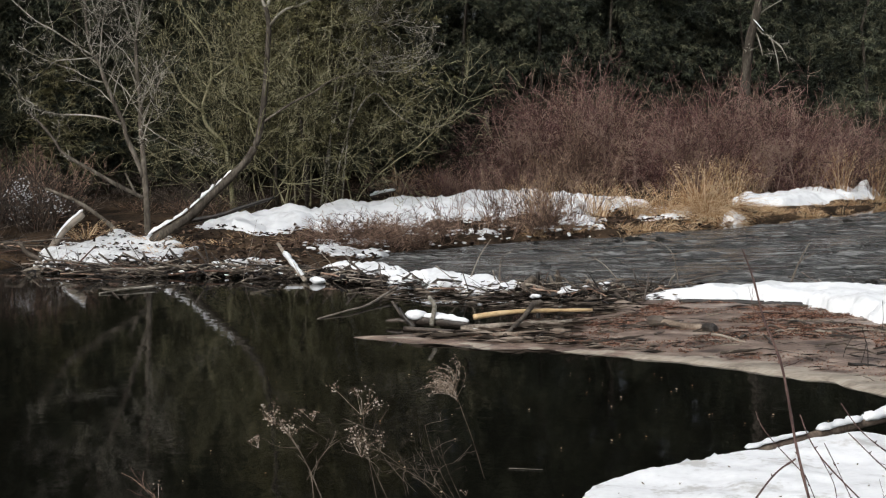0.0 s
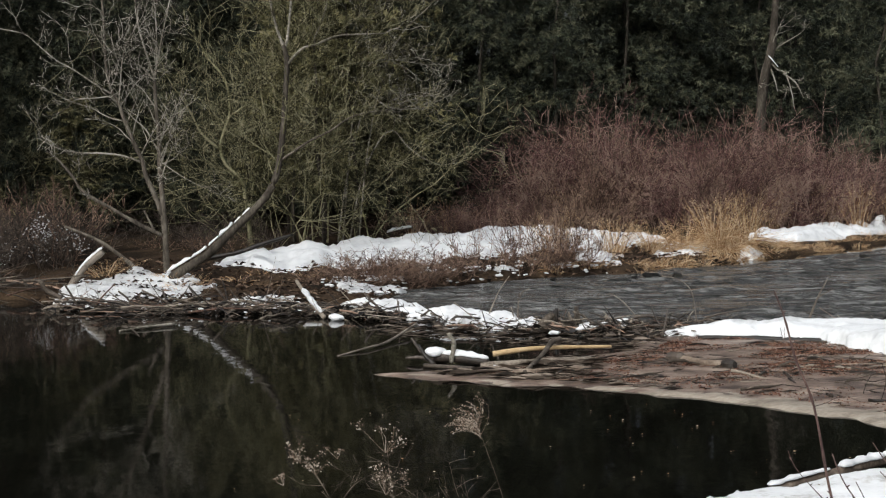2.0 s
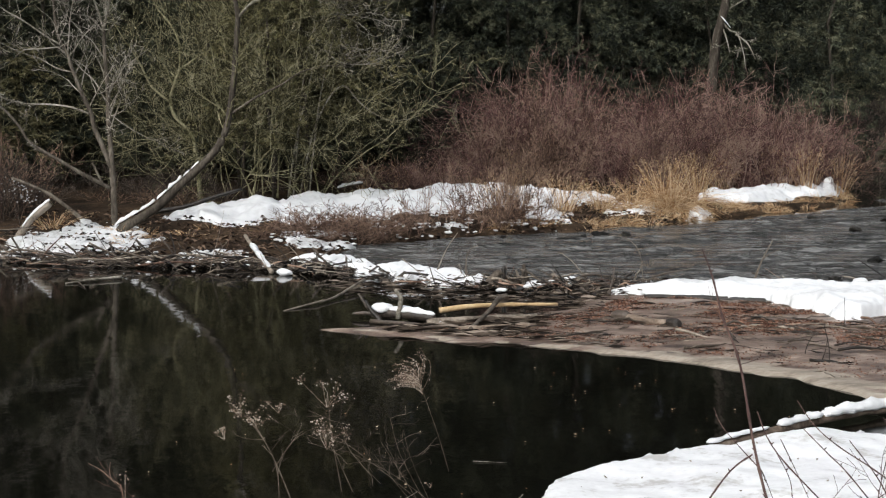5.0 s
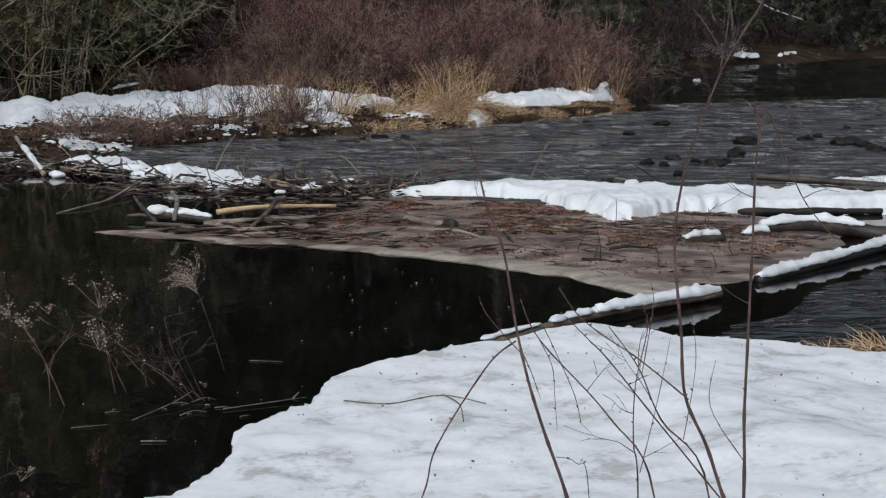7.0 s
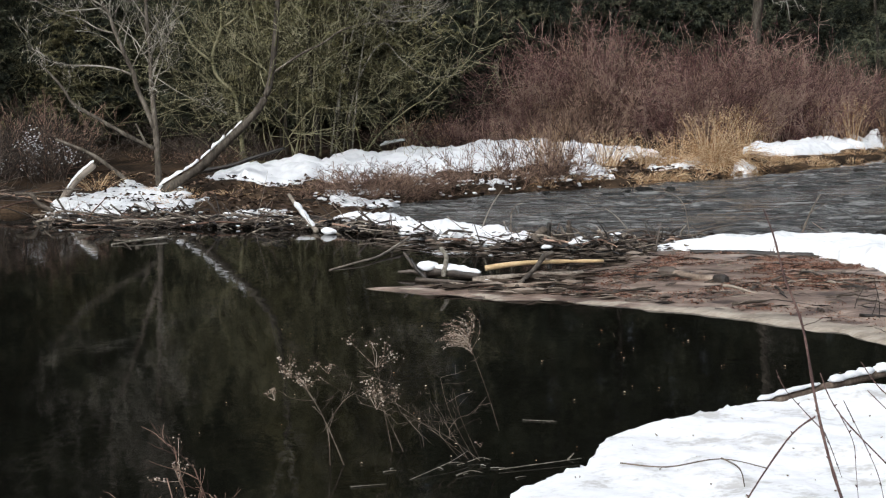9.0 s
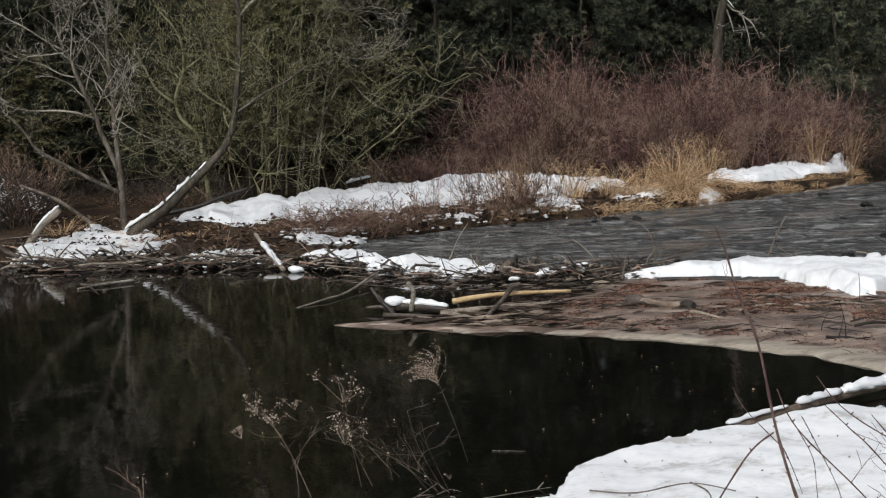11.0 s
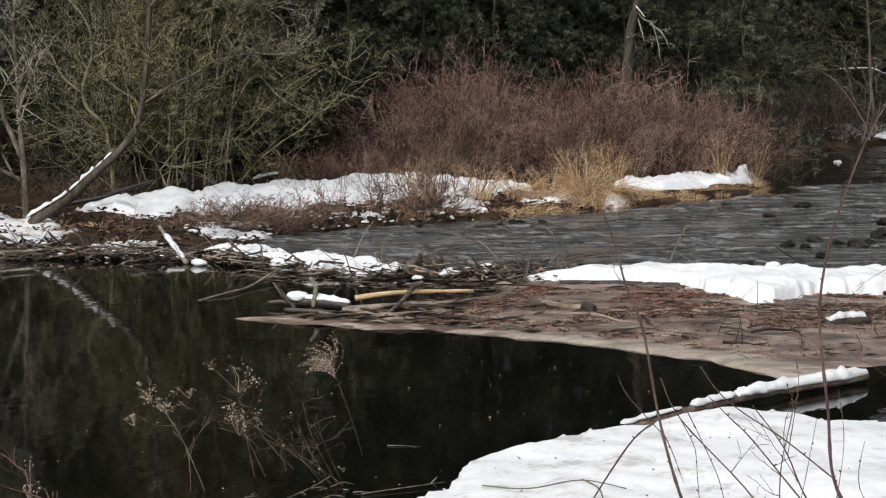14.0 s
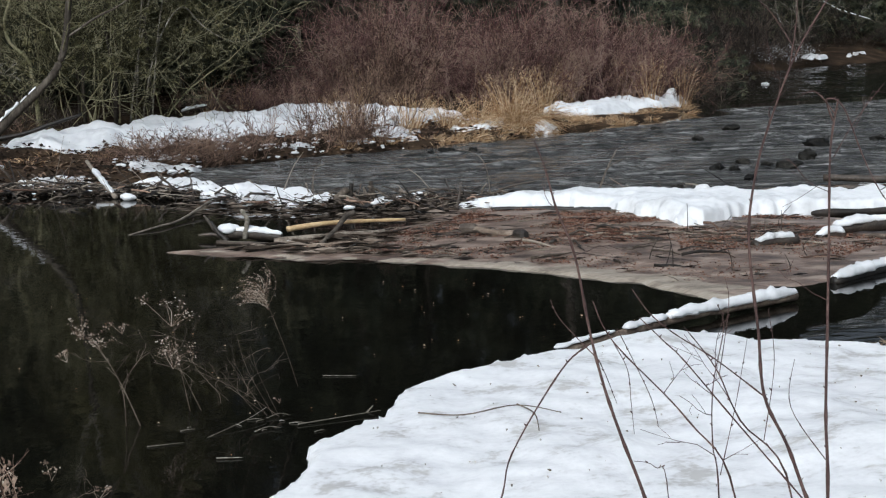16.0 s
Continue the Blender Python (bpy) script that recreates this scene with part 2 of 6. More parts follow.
NEAR_BANK = [(-30, 2.0), (-8, 4.2), (-3, 6.0), (-0.75, 6.9), (-0.3, 7.24), (-0.13, 7.47), (0.11, 7.66), (0.34, 8.2), (0.42, 8.77), (0.83, 9.23), (0.98, 9.89),
             (1.42, 10.24), (1.84, 10.61), (2.36, 10.88), (2.94, 11.12), (3.25, 11.2), (3.48, 10.85), (3.88, 10.82), (4.19, 10.54), (4.69, 10.12),
             (7, 8.9), (14, 6.5), (40, 4), (700, 4), (700, -700), (-700, -700), (-700, 2)]
DAM_LINE = [(-1.6, 22.0), (-0.9, 21.6), (-0.1, 20.8), (0.9, 20.0), (1.7, 19.6), (2.6, 19.3), (4.2, 18.8), (5.6, 18.6), (7.0, 18.5), (8.4, 18.4), (11, 18.0)]


def line_distance(line, x, y):
    best = np.full(np.shape(x), 1e9)
    for (x0, y0), (x1, y1) in zip(line, line[1:]):
        dx, dy = x1 - x0, y1 - y0
        t = np.clip(((x - x0) * dx + (y - y0) * dy) / (dx * dx + dy * dy), 0, 1)
        best = np.minimum(best, np.hypot(x - x0 - t * dx, y - y0 - t * dy))
    return best


def ground_height(x, y):
    x, y = np.asarray(x, float), np.asarray(y, float)
    wob = 0.12 * ripple(x, y, 3, 1.1)
    far = inside_distance(FAR_LAND, x, y) + wob
    mud = inside_distance(MUD, x, y) - 0.11 + 0.5 * wob
    near = inside_distance(NEAR_BANK, x, y) + 0.3 * wob
    z = np.full(x.shape, -0.5)
    z_far = -0.5 + 0.62 * smooth_step(far, -0.7, 0.45) + 0.22 * smooth_step(far, 0.4, 4.5) + 2.5 * smooth_step(y, 45, 120) + 0.03 * ripple(x, y, 5, 0.9) * (far > 0)
    z_mud = -0.5 + 0.515 * smooth_step(mud, -0.9, 0.05) + 0.035 * smooth_step(mud, 0.05, 1.2) + 0.005 * ripple(x, y, 7, 0.5) * (mud > 0.1)
    z_near = -0.5 + 0.53 * smooth_step(near, -0.5, 0.05) + 0.85 * smooth_step(near, 0.0, 9.0) + 0.02 * ripple(x, y, 9, 1.2) * (near > 0)
    z_dam = -0.45 + 0.47 * np.exp(-(line_distance(DAM_LINE, x, y) / 0.55) ** 2)
    return np.maximum.reduce([z, z_far, z_mud, z_near, z_dam])


_LX, _LY = np.arange(-12, 30, 0.12), np.arange(3, 66, 0.12)
_LOOK = ground_height(*np.meshgrid(_LX, _LY))


def ground_at(x, y):
    i, j = (x + 12) / 0.12, (y - 3) / 0.12
    if not (0 <= i < len(_LX) - 1 and 0 <= j < len(_LY) - 1):
        return float(ground_height(np.array([x]), np.array([y]))[0])
    a, b = int(i), int(j)
    u, v = i - a, j - b
    return float((_LOOK[b, a] * (1 - u) + _LOOK[b, a + 1] * u) * (1 - v) + (_LOOK[b + 1, a] * (1 - u) + _LOOK[b + 1, a + 1] * u) * v)


def depth_in(poly, x, y):
    """inside_distance for one point."""
    best, odd = 1e9, False
    x0, y0 = poly[-1]
    for x1, y1 in poly:
        dx, dy = x1 - x0, y1 - y0
        t = min(1.0, max(0.0, ((x - x0) * dx + (y - y0) * dy) / (dx * dx + dy * dy + 1e-12)))
        best = min(best, (x - x0 - t * dx) ** 2 + (y - y0 - t * dy) ** 2)
        if (y0 > y) != (y1 > y) and x < dx * (y - y0) / dy + x0:
            odd = not odd
        x0, y0 = x1, y1
    return math.sqrt(best) if odd else -math.sqrt(best)


def spaced(lo, hi, step, far_lo, far_hi, ratio=1.35):
    mid = np.arange(lo, hi + step / 2, step).tolist()
    left, right, s = [], [], step
    p = lo
    while p > far_lo:
        s *= ratio
        p -= s
        left.append(p)
    s, p = step, hi
    while p < far_hi:
        s *= ratio
        p += s
        right.append(p)
    return np.array(left[::-1] + mid + right)


ground = tagged(new("ground", grid_mesh("ground", spaced(-9, 15, 0.12, -600, 600), spaced(4, 40, 0.12, -500, 800), ground_height, M_GROUND)),
                "brown leaf-littered stream bank and bed", "ground", kind="structure")


def mud_height(x, y):
    d = inside_distance(MUD, x, y) + 0.06 * ripple(x, y, 3, 1.1)
    return ground_height(x, y) + 0.008 + 0.006 * np.maximum(0, ripple(0.45 * x, 1.2 * y, 21, 0.4)) * smooth_step(d, 0.35, 0.9) + 0.004 * ripple(0.7 * x, 1.6 * y, 23, 0.2) * smooth_step(d, 0.3, 0.6)


mud = tagged(new("mud_flat", grid_mesh("mud_flat", np.arange(-1.1, 7.3, 0.04), np.arange(12.4, 19.6, 0.05), mud_height, M_MUD,
                                       lambda x, y: inside_distance(MUD, x, y) > -0.3)),
             "wet brown mud flat with a pale silt margin", "mud", kind="structure")

SILT = [(-0.9, 16.2), (0.0, 15.6), (1.1, 15.1), (1.85, 14.65), (2.5, 14.2), (3.0, 13.6), (3.4, 12.95), (3.55, 12.5), (4.1, 12.95), (4.2, 13.25), (3.7, 13.9), (3.0, 14.65),
        (2.2, 15.12), (1.3, 15.5), (0.3, 15.9), (-0.3, 16.2)]


def silt_height(x, y):
    d = inside_distance(SILT, x, y) + 0.14 * ripple(x, 1.8 * y, 41, 0.6, 4)
    return mud_height(x, y) - 0.010 + 0.020 * smooth_step(d, -0.05, 0.2)


silt = tagged(new("silt_margin", grid_mesh("silt_margin", np.arange(-1.0, 4.6, 0.035), np.arange(12.5, 16.5, 0.04), silt_height, M_SILT,
                                           lambda x, y: inside_distance(SILT, x, y) > -0.2)),
              "pale tan silt washed along the mud's edge", "silt", kind="structure")

# ---- water ----
pond = tagged(new("water", grid_mesh("water", spaced(-10, 20, 2.0, -600, 600), spaced(4, 60, 2.0, -60, 130), lambda x, y: 0 * x, M_POND)),
              "dark still pond water mirroring the trees", "water", kind="structure")
RIFFLE = [(-1.4, 22.6), (-0.2, 21.2), (0.9, 20.4), (2.6, 19.7), (5.6, 19.0), (8.4, 18.8), (12, 18.4), (26, 17), (40, 30), (22, 39), (16, 37.2), (12, 35.6), (9.6, 34.6),
          (9.4, 33), (5, 29), (1, 26.5), (-1.2, 25)]


SHALLOWS = [(4.35, 12.3), (5.0, 13.3), (7.1, 15.2), (8.5, 16.3), (12, 16.8), (26, 16), (26, 8), (7, 8.6), (4.6, 9.9), (3.8, 10.6), (3.3, 11.0), (3.9, 12.0)]


def running_water(outline, label, mat, xs, ys, tall):
    def height(x, y):
        fade = smooth_step(inside_distance(outline, x, y), 0.0, 0.8)
        u, w = x * 0.95 + y * 0.3, y * 0.95 - x * 0.3
        patch = 0.2 + 0.8 * smooth_step(ripple(u, 2.2 * w, 35, 3.2, 2), -0.45, 0.4)
        wave = tall * patch * (ripple(0.5 * u, 2.2 * w, 31, 1.0, 3) + np.abs(ripple(u * 0.45, 1.9 * w, 33, 0.7, 3)))
        return -0.02 + fade * (0.03 + wave)

    return tagged(new("water", grid_mesh("water", xs, ys, height, mat, lambda x, y: inside_distance(outline, x, y) > -0.1)), label, "water", kind="structure")


running_water(RIFFLE, "rippling stream running over stones, grey sky sheen in its colour", M_RIFFLE_SHEEN, np.arange(-1.5, 27, 0.07), np.arange(17.5, 40, 0.055), 0.02)
FAR_WATER = [(9.6, 34.8), (12, 35.8), (16, 37.4), (22, 39.2), (40, 31), (70, 60), (60, 74), (27, 61), (21.6, 56.2), (17.3, 52), (15, 50.2), (11, 44.4), (9.5, 38.3)]
running_water(FAR_WATER, "dark slow water above the riffle", M_RIPPLE, np.arange(9, 71, 0.3), np.arange(30, 75, 0.2), 0.012)
running_water(SHALLOWS, "dark rippled water beside the mud", M_RIPPLE, np.arange(3.2, 26, 0.09), np.arange(8.4, 17, 0.06), 0.006)


# ---- snow ----
def snow(name, poly, thick, roll, label, step=0.05, mat=None, seed=1, rough=0.08, lump=0.3, size=0.8, edge=0.9, grow=0.0, fade=None):
    """A lumpy sheet of snow with a rounded edge, lying on the ground inside an outline."""
    xs, ys = zip(*poly)
    gx, gy = np.arange(min(xs) - 0.2, max(xs) + 0.2, step), np.arange(min(ys) - 0.2, max(ys) + 0.2, step)

    def depth(x, y):
        return inside_distance(poly, x, y) + grow + rough * ripple(x, y, seed, edge, 4)

    def height(x, y):
        d = depth(x, y)
        t = np.clip(d / roll, 0, 1)
        h = thick * np.sqrt(np.maximum(0, 1 - (1 - t) ** 2)) * (1 + lump * ripple(x, y, seed + 1, 2.1 * size, 2) + 0.5 * lump * ripple(x, y, seed + 2, 0.45 * size, 3))
        if fade:
            h = h * (0.12 + 0.88 * np.clip((x - fade[0]) / (fade[1] - fade[0]), 0, 1) ** 0.7)
        base = np.maximum(ground_height(x, y), 0.0)
        return np.where(d > 0, base + h, base - 0.06)

    ob = new(name, grid_mesh(name, gx, gy, height, mat or M_SNOW, lambda x, y: depth(x, y) > 0))
    return tagged(ob, label, "snow", kind="stuff")


NEAR_SNOW = [(x, y) for x, y in NEAR_BANK[2:20]] + [(7, 8.9), (7, 1.5), (-3, 1.5)]
snow("snow_cover", NEAR_SNOW, 0.085, 0.05, "white granular snow sheet over the bank at the water", 0.03, M_SNOW_OLD, 11, 0.045, 0.11, 0.8, 0.26, 0.035)
snow("snow_cover", [(-3, 6.0), (-8, 4.2), (-14, 3.4), (-14, -8), (14, -8), (14, 6.4), (7, 8.9), (7, 1.5), (-3, 1.5)], 0.085, 0.05, "white snow sheet running on along the near bank", 0.12, seed=12, rough=0.05, lump=0.16, size=1.1, grow=0.1)
snow("snow_bank", [(-3.9, 26.3), (-2.8, 25.6), (-1.9, 26.3), (-0.64, 27.1), (0.8, 28.4), (2.2, 29.4), (2.5, 28.9), (2.9, 29.7), (3.8, 30.9), (3.9, 31.3),
                   (2.4, 31.7), (0.8, 31.8), (-0.2, 30.6), (-1.1, 29.8), (-2.0, 28.9), (-2.9, 27.7), (-3.4, 27.0)], 0.15, 0.5, "long white snow bank behind the brown shrubs", 0.08, seed=21, rough=0.22, lump=0.4)
snow("snow_patch", [(2.05, 28.7), (2.3, 27.7), (2.8, 27.3), (2.9, 28.7)], 0.08, 0.25, "small white snow heap at the stream edge", 0.06, seed=61)
snow("snow_patch", [(5.0, 29.15), (5.4, 29.45), (5.75, 29.85), (5.55, 30.0), (5.05, 29.5)], 0.12, 0.2, "small white snow heap under the dry grass", 0.06, seed=62)
snow("snow_patch", [(3.7, 29.0), (4.2, 28.9), (4.7, 29.5), (4.6, 30.3), (3.9, 30.2)], 0.10, 0.3, "torn snow lying between the grass clumps", 0.06, seed=65, rough=0.15, lump=0.35, size=0.5, edge=0.5)
snow("snow_bank", [(5.8, 31.7), (6.6, 31.6), (7.4, 32.2), (8.3, 33.2), (9.0, 34.0), (9.35, 35.0), (8.3, 34.8), (7.2, 33.7), (6.1, 32.9)], 0.16, 0.35, "white snow bank along the end of the point", 0.07, seed=23, rough=0.12)
for k, (x, y, q, h) in enumerate(((8.95, 34.45, 0.22, 0.27), (8.55, 34.2, 0.2, 0.19), (9.2, 34.8, 0.14, 0.17))):
    snow("snow_heap", [(x + q * math.cos(w) * (1 + 0.2 * math.sin(3 * w + k)), y + 1.2 * q * math.sin(w)) for w in (0, 0.9, 1.8, 2.7, 3.6, 4.5, 5.4)], h, 0.2, "lumpy snow heap at the tip of the point", 0.035, seed=24 + 5 * k, lump=0.2, size=0.5, rough=0.05, edge=0.4)
snow("snow_patch", [(-5.75, 23.7), (-5.2, 22.95), (-4.2, 22.85), (-3.6, 22.75), (-3.5, 23.6), (-4.0, 24.9), (-4.4, 25.5), (-5.0, 26.0), (-5.5, 25.2)], 0.055, 0.5, "thin icy grey snow round the foot of the tree", 0.05, M_SNOW_DIRTY, 25, 0.2, 0.4, 0.6)
for k, pts in enumerate(([(-3.3, 22.6), (-2.9, 22.45), (-2.7, 22.7), (-3.1, 22.9)], [(-2.75, 22.6), (-2.3, 22.35), (-2.2, 22.7), (-2.6, 22.85)], [(-1.75, 23.6), (-0.9, 23.7), (-0.75, 24.25), (-1.6, 24.3)],
                         [(-2.0, 24.3), (-1.3, 24.4), (-1.2, 24.9), (-1.8, 24.9)], [(0.5, 26.15), (0.85, 26.1), (0.9, 26.5), (0.55, 26.5)])):
    snow("snow_patch", pts, 0.055, 0.25, "small dirty snow remnant among sticks", 0.04, M_SNOW_DIRTY, 70 + k, 0.2, 0.35, 0.5)
snow("snow_berm", [(-1.5, 22.4), (-1.2, 22.3), (-0.8, 21.3), (-0.55, 20.75), (0.0, 20.2), (0.5, 19.75), (0.98, 19.65), (1.05, 19.95), (0.75, 20.5), (0.3, 20.75), (-0.05, 21.0), (-0.4, 21.8), (-0.8, 22.2), (-1.15, 22.8)],
     0.13, 0.14, "lumpy snow lying on the stick dam", 0.03, seed=27, rough=0.06, lump=0.26, size=0.6)
DRIFT = [(2.35, 19.06), (3.14, 18.7), (4.05, 18.3), (4.3, 17.6), (4.55, 16.75), (4.75, 16.7), (5.4, 17.35), (6.7, 17.5), (7.8, 17.45), (9.5, 17.4), (9.5, 18.0), (8.3, 18.3),
                   (7.0, 18.6), (5.6, 18.75), (4.4, 19.0), (3.2, 19.25)]
snow("snow_berm", DRIFT, 0.19, 0.16, "thick white snow drift lying along the dam", 0.035, seed=29, rough=0.05, lump=0.12, size=0.55, edge=0.5, fade=(2.3, 3.2))
snow("snow_patch", [(4.5, 17.4), (4.5, 16.65), (4.7, 16.7), (5.0, 17.4)], 0.1, 0.12, "rounded tongue of snow hanging from the drift onto mud", 0.035, seed=64, rough=0.03)
snow("snow_berm", [(7.7, 19.7), (8.5, 19.3), (10.5, 19.0), (12, 19.0), (12, 19.7), (9.0, 20.1), (7.9, 20.3)], 0.13, 0.3, "snow lying between dark logs on the dam", 0.05, seed=63, rough=0.1)
for k, pts in enumerate(([(18.7, 54.3), (19.1, 54.5), (19.3, 54.9), (18.9, 54.8)], [(19.3, 54.65), (19.7, 54.95), (19.9, 55.35), (19.5, 55.2)], [(20.8, 55.85), (21.2, 56.15), (21.6, 56.65), (21.2, 56.5)])):
    snow("snow_patch", pts, 0.05, 0.12, "snow patch on the far shore under brush", 0.05, M_SNOW_DIRTY, 80 + k, 0.12, 0.5, 0.4)




# ---- plants ----
def sprout(shell, rng, p, d, length, r, level, spec, thin=0.003):
    """One branch and its side branches. spec: per level (segments, wander, lift, children, child length, child angle, sides)."""
    segs, wander, lift, kids, ratio, angle, sides = spec[level]
    pts, radii = [p.copy()], [r]
    step = length / segs
    for i in range(segs):
        d = (d + Vector((rng.gauss(0, wander), rng.gauss(0, wander), rng.gauss(0, wander) + lift))).normalized()
        p = p + d * step
        pts.append(p.copy())
        radii.append(max(r * (1 - 0.85 * (i + 1) / segs), thin))
    shell.tube(pts, radii, sides, cap=False)
    if level + 1 < len(spec):
        for _ in range(kids if isinstance(kids, int) else rng.randint(*kids)):
            t = rng.uniform(0.2, 1.0) if level else rng.uniform(0.18, 1.0)
            i = min(int(t * segs), segs - 1)
            q = pts[i].lerp(pts[i + 1], t * segs - i)
            way = (pts[i + 1] - pts[i]).normalized()
            side = way.orthogonal().normalized()
            side.rotate(Matrix.Rotation(rng.uniform(0, 6.283), 3, way))
            a = radians(angle * rng.uniform(0.6, 1.3))
            nd = way * math.cos(a) + side * math.sin(a)
            sprout(shell, rng, q, nd, length * ratio * rng.uniform(0.6, 1.2) * (1.15 - 0.5 * t), max(radii[i] * 0.62, thin), level + 1, spec, thin)


def bush(ob, seed, stems, height, spread, mat, spec, r=0.008, base=0.3, thin=0.003):
    """Hangs single stems with their twigs under a shrub."""
    rng = random.Random(seed)
    for _ in range(stems):
        sh = Shell()
        a = rng.uniform(0, 6.283)
        lean = spread * math.sqrt(rng.random())
        p = Vector((math.cos(a), math.sin(a), 0)) * base * rng.random() + Vector((0, 0, -0.08))
        d = Vector((math.cos(a) * lean, math.sin(a) * lean, 1)).normalized()
        sprout(sh, rng, p, d, height * rng.uniform(0.6, 1.1), r * rng.uniform(0.7, 1.3), 0, spec, thin)
        part("stem", sh, mat, ob)


def cedar_mesh(seed, height, width, count, mat, low=0.02):
    """Boughs that sag and lift at the tip, hung with tufts of flat sprays; each tuft is one piece."""
    rng = np.random.RandomState(seed)
    h = low + (1 - low) * rng.uniform(0, 1, count) ** 0.9
    az = rng.uniform(0, 2 * np.pi, count)
    lobe = 1 + 0.25 * np.sin(3 * az + 9 * h + seed) + 0.2 * np.sin(5 * az - 14 * h)
    reach = width * (0.25 + 0.9 * (1 - h) ** 0.7) * lobe * rng.uniform(0.6, 1.1, count)
    k, q = 17, 24
    t = rng.uniform(0.12, 1.05, (count, k)) ** 0.75
    fan = rng.normal(0, 0.22, (count, k)) * t
    cx = (np.cos(az)[:, None] - np.sin(az)[:, None] * fan) * reach[:, None] * t
    cy = (np.sin(az)[:, None] + np.cos(az)[:, None] * fan) * reach[:, None] * t
    cz = (h * height)[:, None] + reach[:, None] * (0.12 * t - 0.55 * t * t + 0.2 * t**4) + rng.normal(0, 0.07, (count, k))
    c = np.stack([cx, cy, cz], -1).reshape(-1, 3)
    n = len(c)
    size = rng.uniform(0.085, 0.17, n)[:, None, None]
    heading = np.stack([np.cos(az), np.sin(az), np.full(count, 0.05)], -1).repeat(k, 0)[:, None, :]
    out = heading * 0.8 + rng.normal(0, 0.75, (n, q, 3)) * (1, 1, 0.62)
    out /= np.linalg.norm(out, axis=2)[:, :, None]
    side = np.cross(out, rng.normal(0, 0.5, (n, q, 3)) + (0, 0, 1.0))
    side /= np.linalg.norm(side, axis=2)[:, :, None]
    ln, wd = size * rng.uniform(0.5, 1.25, (n, q, 1)), size * rng.uniform(0.04, 0.095, (n, q, 1))
    mid = c[:, None, :] + out * ln * 0.55
    tip = c[:, None, :] + out * ln - (0, 0, 1) * ln * rng.uniform(0.0, 0.35, (n, q, 1))
    v = np.concatenate([c[:, None, :], np.stack([mid + side * wd, tip, mid - side * wd], 2).reshape(n, 3 * q, 3)], 1)
    base = (np.arange(n) * (3 * q + 1))[:, None]
    first = base + 1 + 3 * np.arange(q)[None, :]
    f = np.stack([np.broadcast_to(base, first.shape), first, first + 1, first + 2], -1).reshape(-1, 4)
    me = bpy.data.meshes.new("crown")
    me.from_pydata(v.reshape(-1, 3).tolist(), [], f.tolist())
    me.materials.append(mat)
    return me


def cedar(seed, height, width, count, mat=M_CEDAR, label="tall dark green cedar in the wood behind the stream, some added for shade", group="cedars behind the stream", low=0.02):
    ob = thing("cedar_tree", (0, 0, 0), label, "tree", group)
    rng = random.Random(seed)
    sh = Shell()
    pts = [Vector((rng.gauss(0, 0.05) * i, rng.gauss(0, 0.05) * i, -0.2 + height * i / 6)) for i in range(7)]
    sh.tube(pts, [0.055 * (1 - 0.93 * i / 6) for i in range(7)], 7)
    part("trunk", sh, M_BARK_DARK, ob)
    part("crown", cedar_mesh(seed, height, width, count, mat, low), mat, ob)
    return ob


rng = random.Random(5)
CEDARS = [cedar(40 + i, hh, ww, cc, low=lo) for i, (hh, ww, cc, lo) in enumerate(((9.0, 2.0, 200, 0.03), (9.2, 1.9, 190, 0.08), (9.8, 2.1, 215, 0.03), (8.6, 2.0, 195, 0.06)))]
spots = []
for row, (y0, x0, x1, gap) in enumerate(((38.0, -15, 10, 1.9), (40.3, -16, 10.5, 2.1), (43.5, -26, 11, 2.6), (49, -30, 13, 2.8), (54, -34, 14, 2.8))):
    x = x0
    while x < x1:
        spots.append((x + rng.uniform(-0.6, 0.6), y0 + rng.uniform(-0.9, 0.9)))
        x += gap * rng.uniform(0.75, 1.25)
for row, (y0, x0, x1, gap) in enumerate(((58.5, 13, 36, 1.9), (61, 12, 38, 2.3), (66, 12, 46, 3.0))):
    x = x0
    while x < x1:
        spots.append((x + rng.uniform(-0.6, 0.6), y0 + 0.45 * (x - 15) * 0.8 + rng.uniform(-1, 1)))
        x += gap * rng.uniform(0.75, 1.25)
spots = [(x, y) for x, y in spots if not (5.6 < x < 8.3 and y < 39.3)] + [(-7.2, 33.5), (-6.0, 34.0), (-4.1, 34.2), (-9.2, 33.0), (-3.0, 35.5), (-6.4, 35.2)]
first_unseen = len(spots)
# unseen tall cedars left of the view, added to shade the wood's left side
spots += [(-12.4, 26.6), (-13.6, 28.6), (-14.6, 25.9), (-16.5, 28.0)]
first_shade_small = len(spots)
# small dark cedars added along the far shore in place of shaded brush
spots += [(12.2 + 0.75 * k + rng.uniform(-0.2, 0.2), 52.6 + 0.56 * k + rng.uniform(0.4, 2.0)) for k in range(0, 24, 2)]
for i, (x, y) in enumerate(spots):
    m = pose(x, y, ground_at(x, y) - 0.05, rng.uniform(-2, 2), rng.uniform(-2, 2), rng.uniform(0, 360))
    src = CEDARS[i % 4 if i < 4 else (1 + 2 * (i % 2) if x < -2.5 and y < 37 else i % 4)]
    ob = src if i < 4 else copy_thing(src, m)
    ob.matrix_basis = m
    k = (1.6 if y > 54 else 1.75 if x < -2 and y > 41 else 1.45 if y > 41 else 1.0) * rng.uniform(0.92, 1.08)
    if first_unseen <= i < first_shade_small:
        k = 1.5 * rng.uniform(0.95, 1.1)
    if i >= first_shade_small:
        k = rng.uniform(0.22, 0.5)
    ob.scale = (k, k, k)

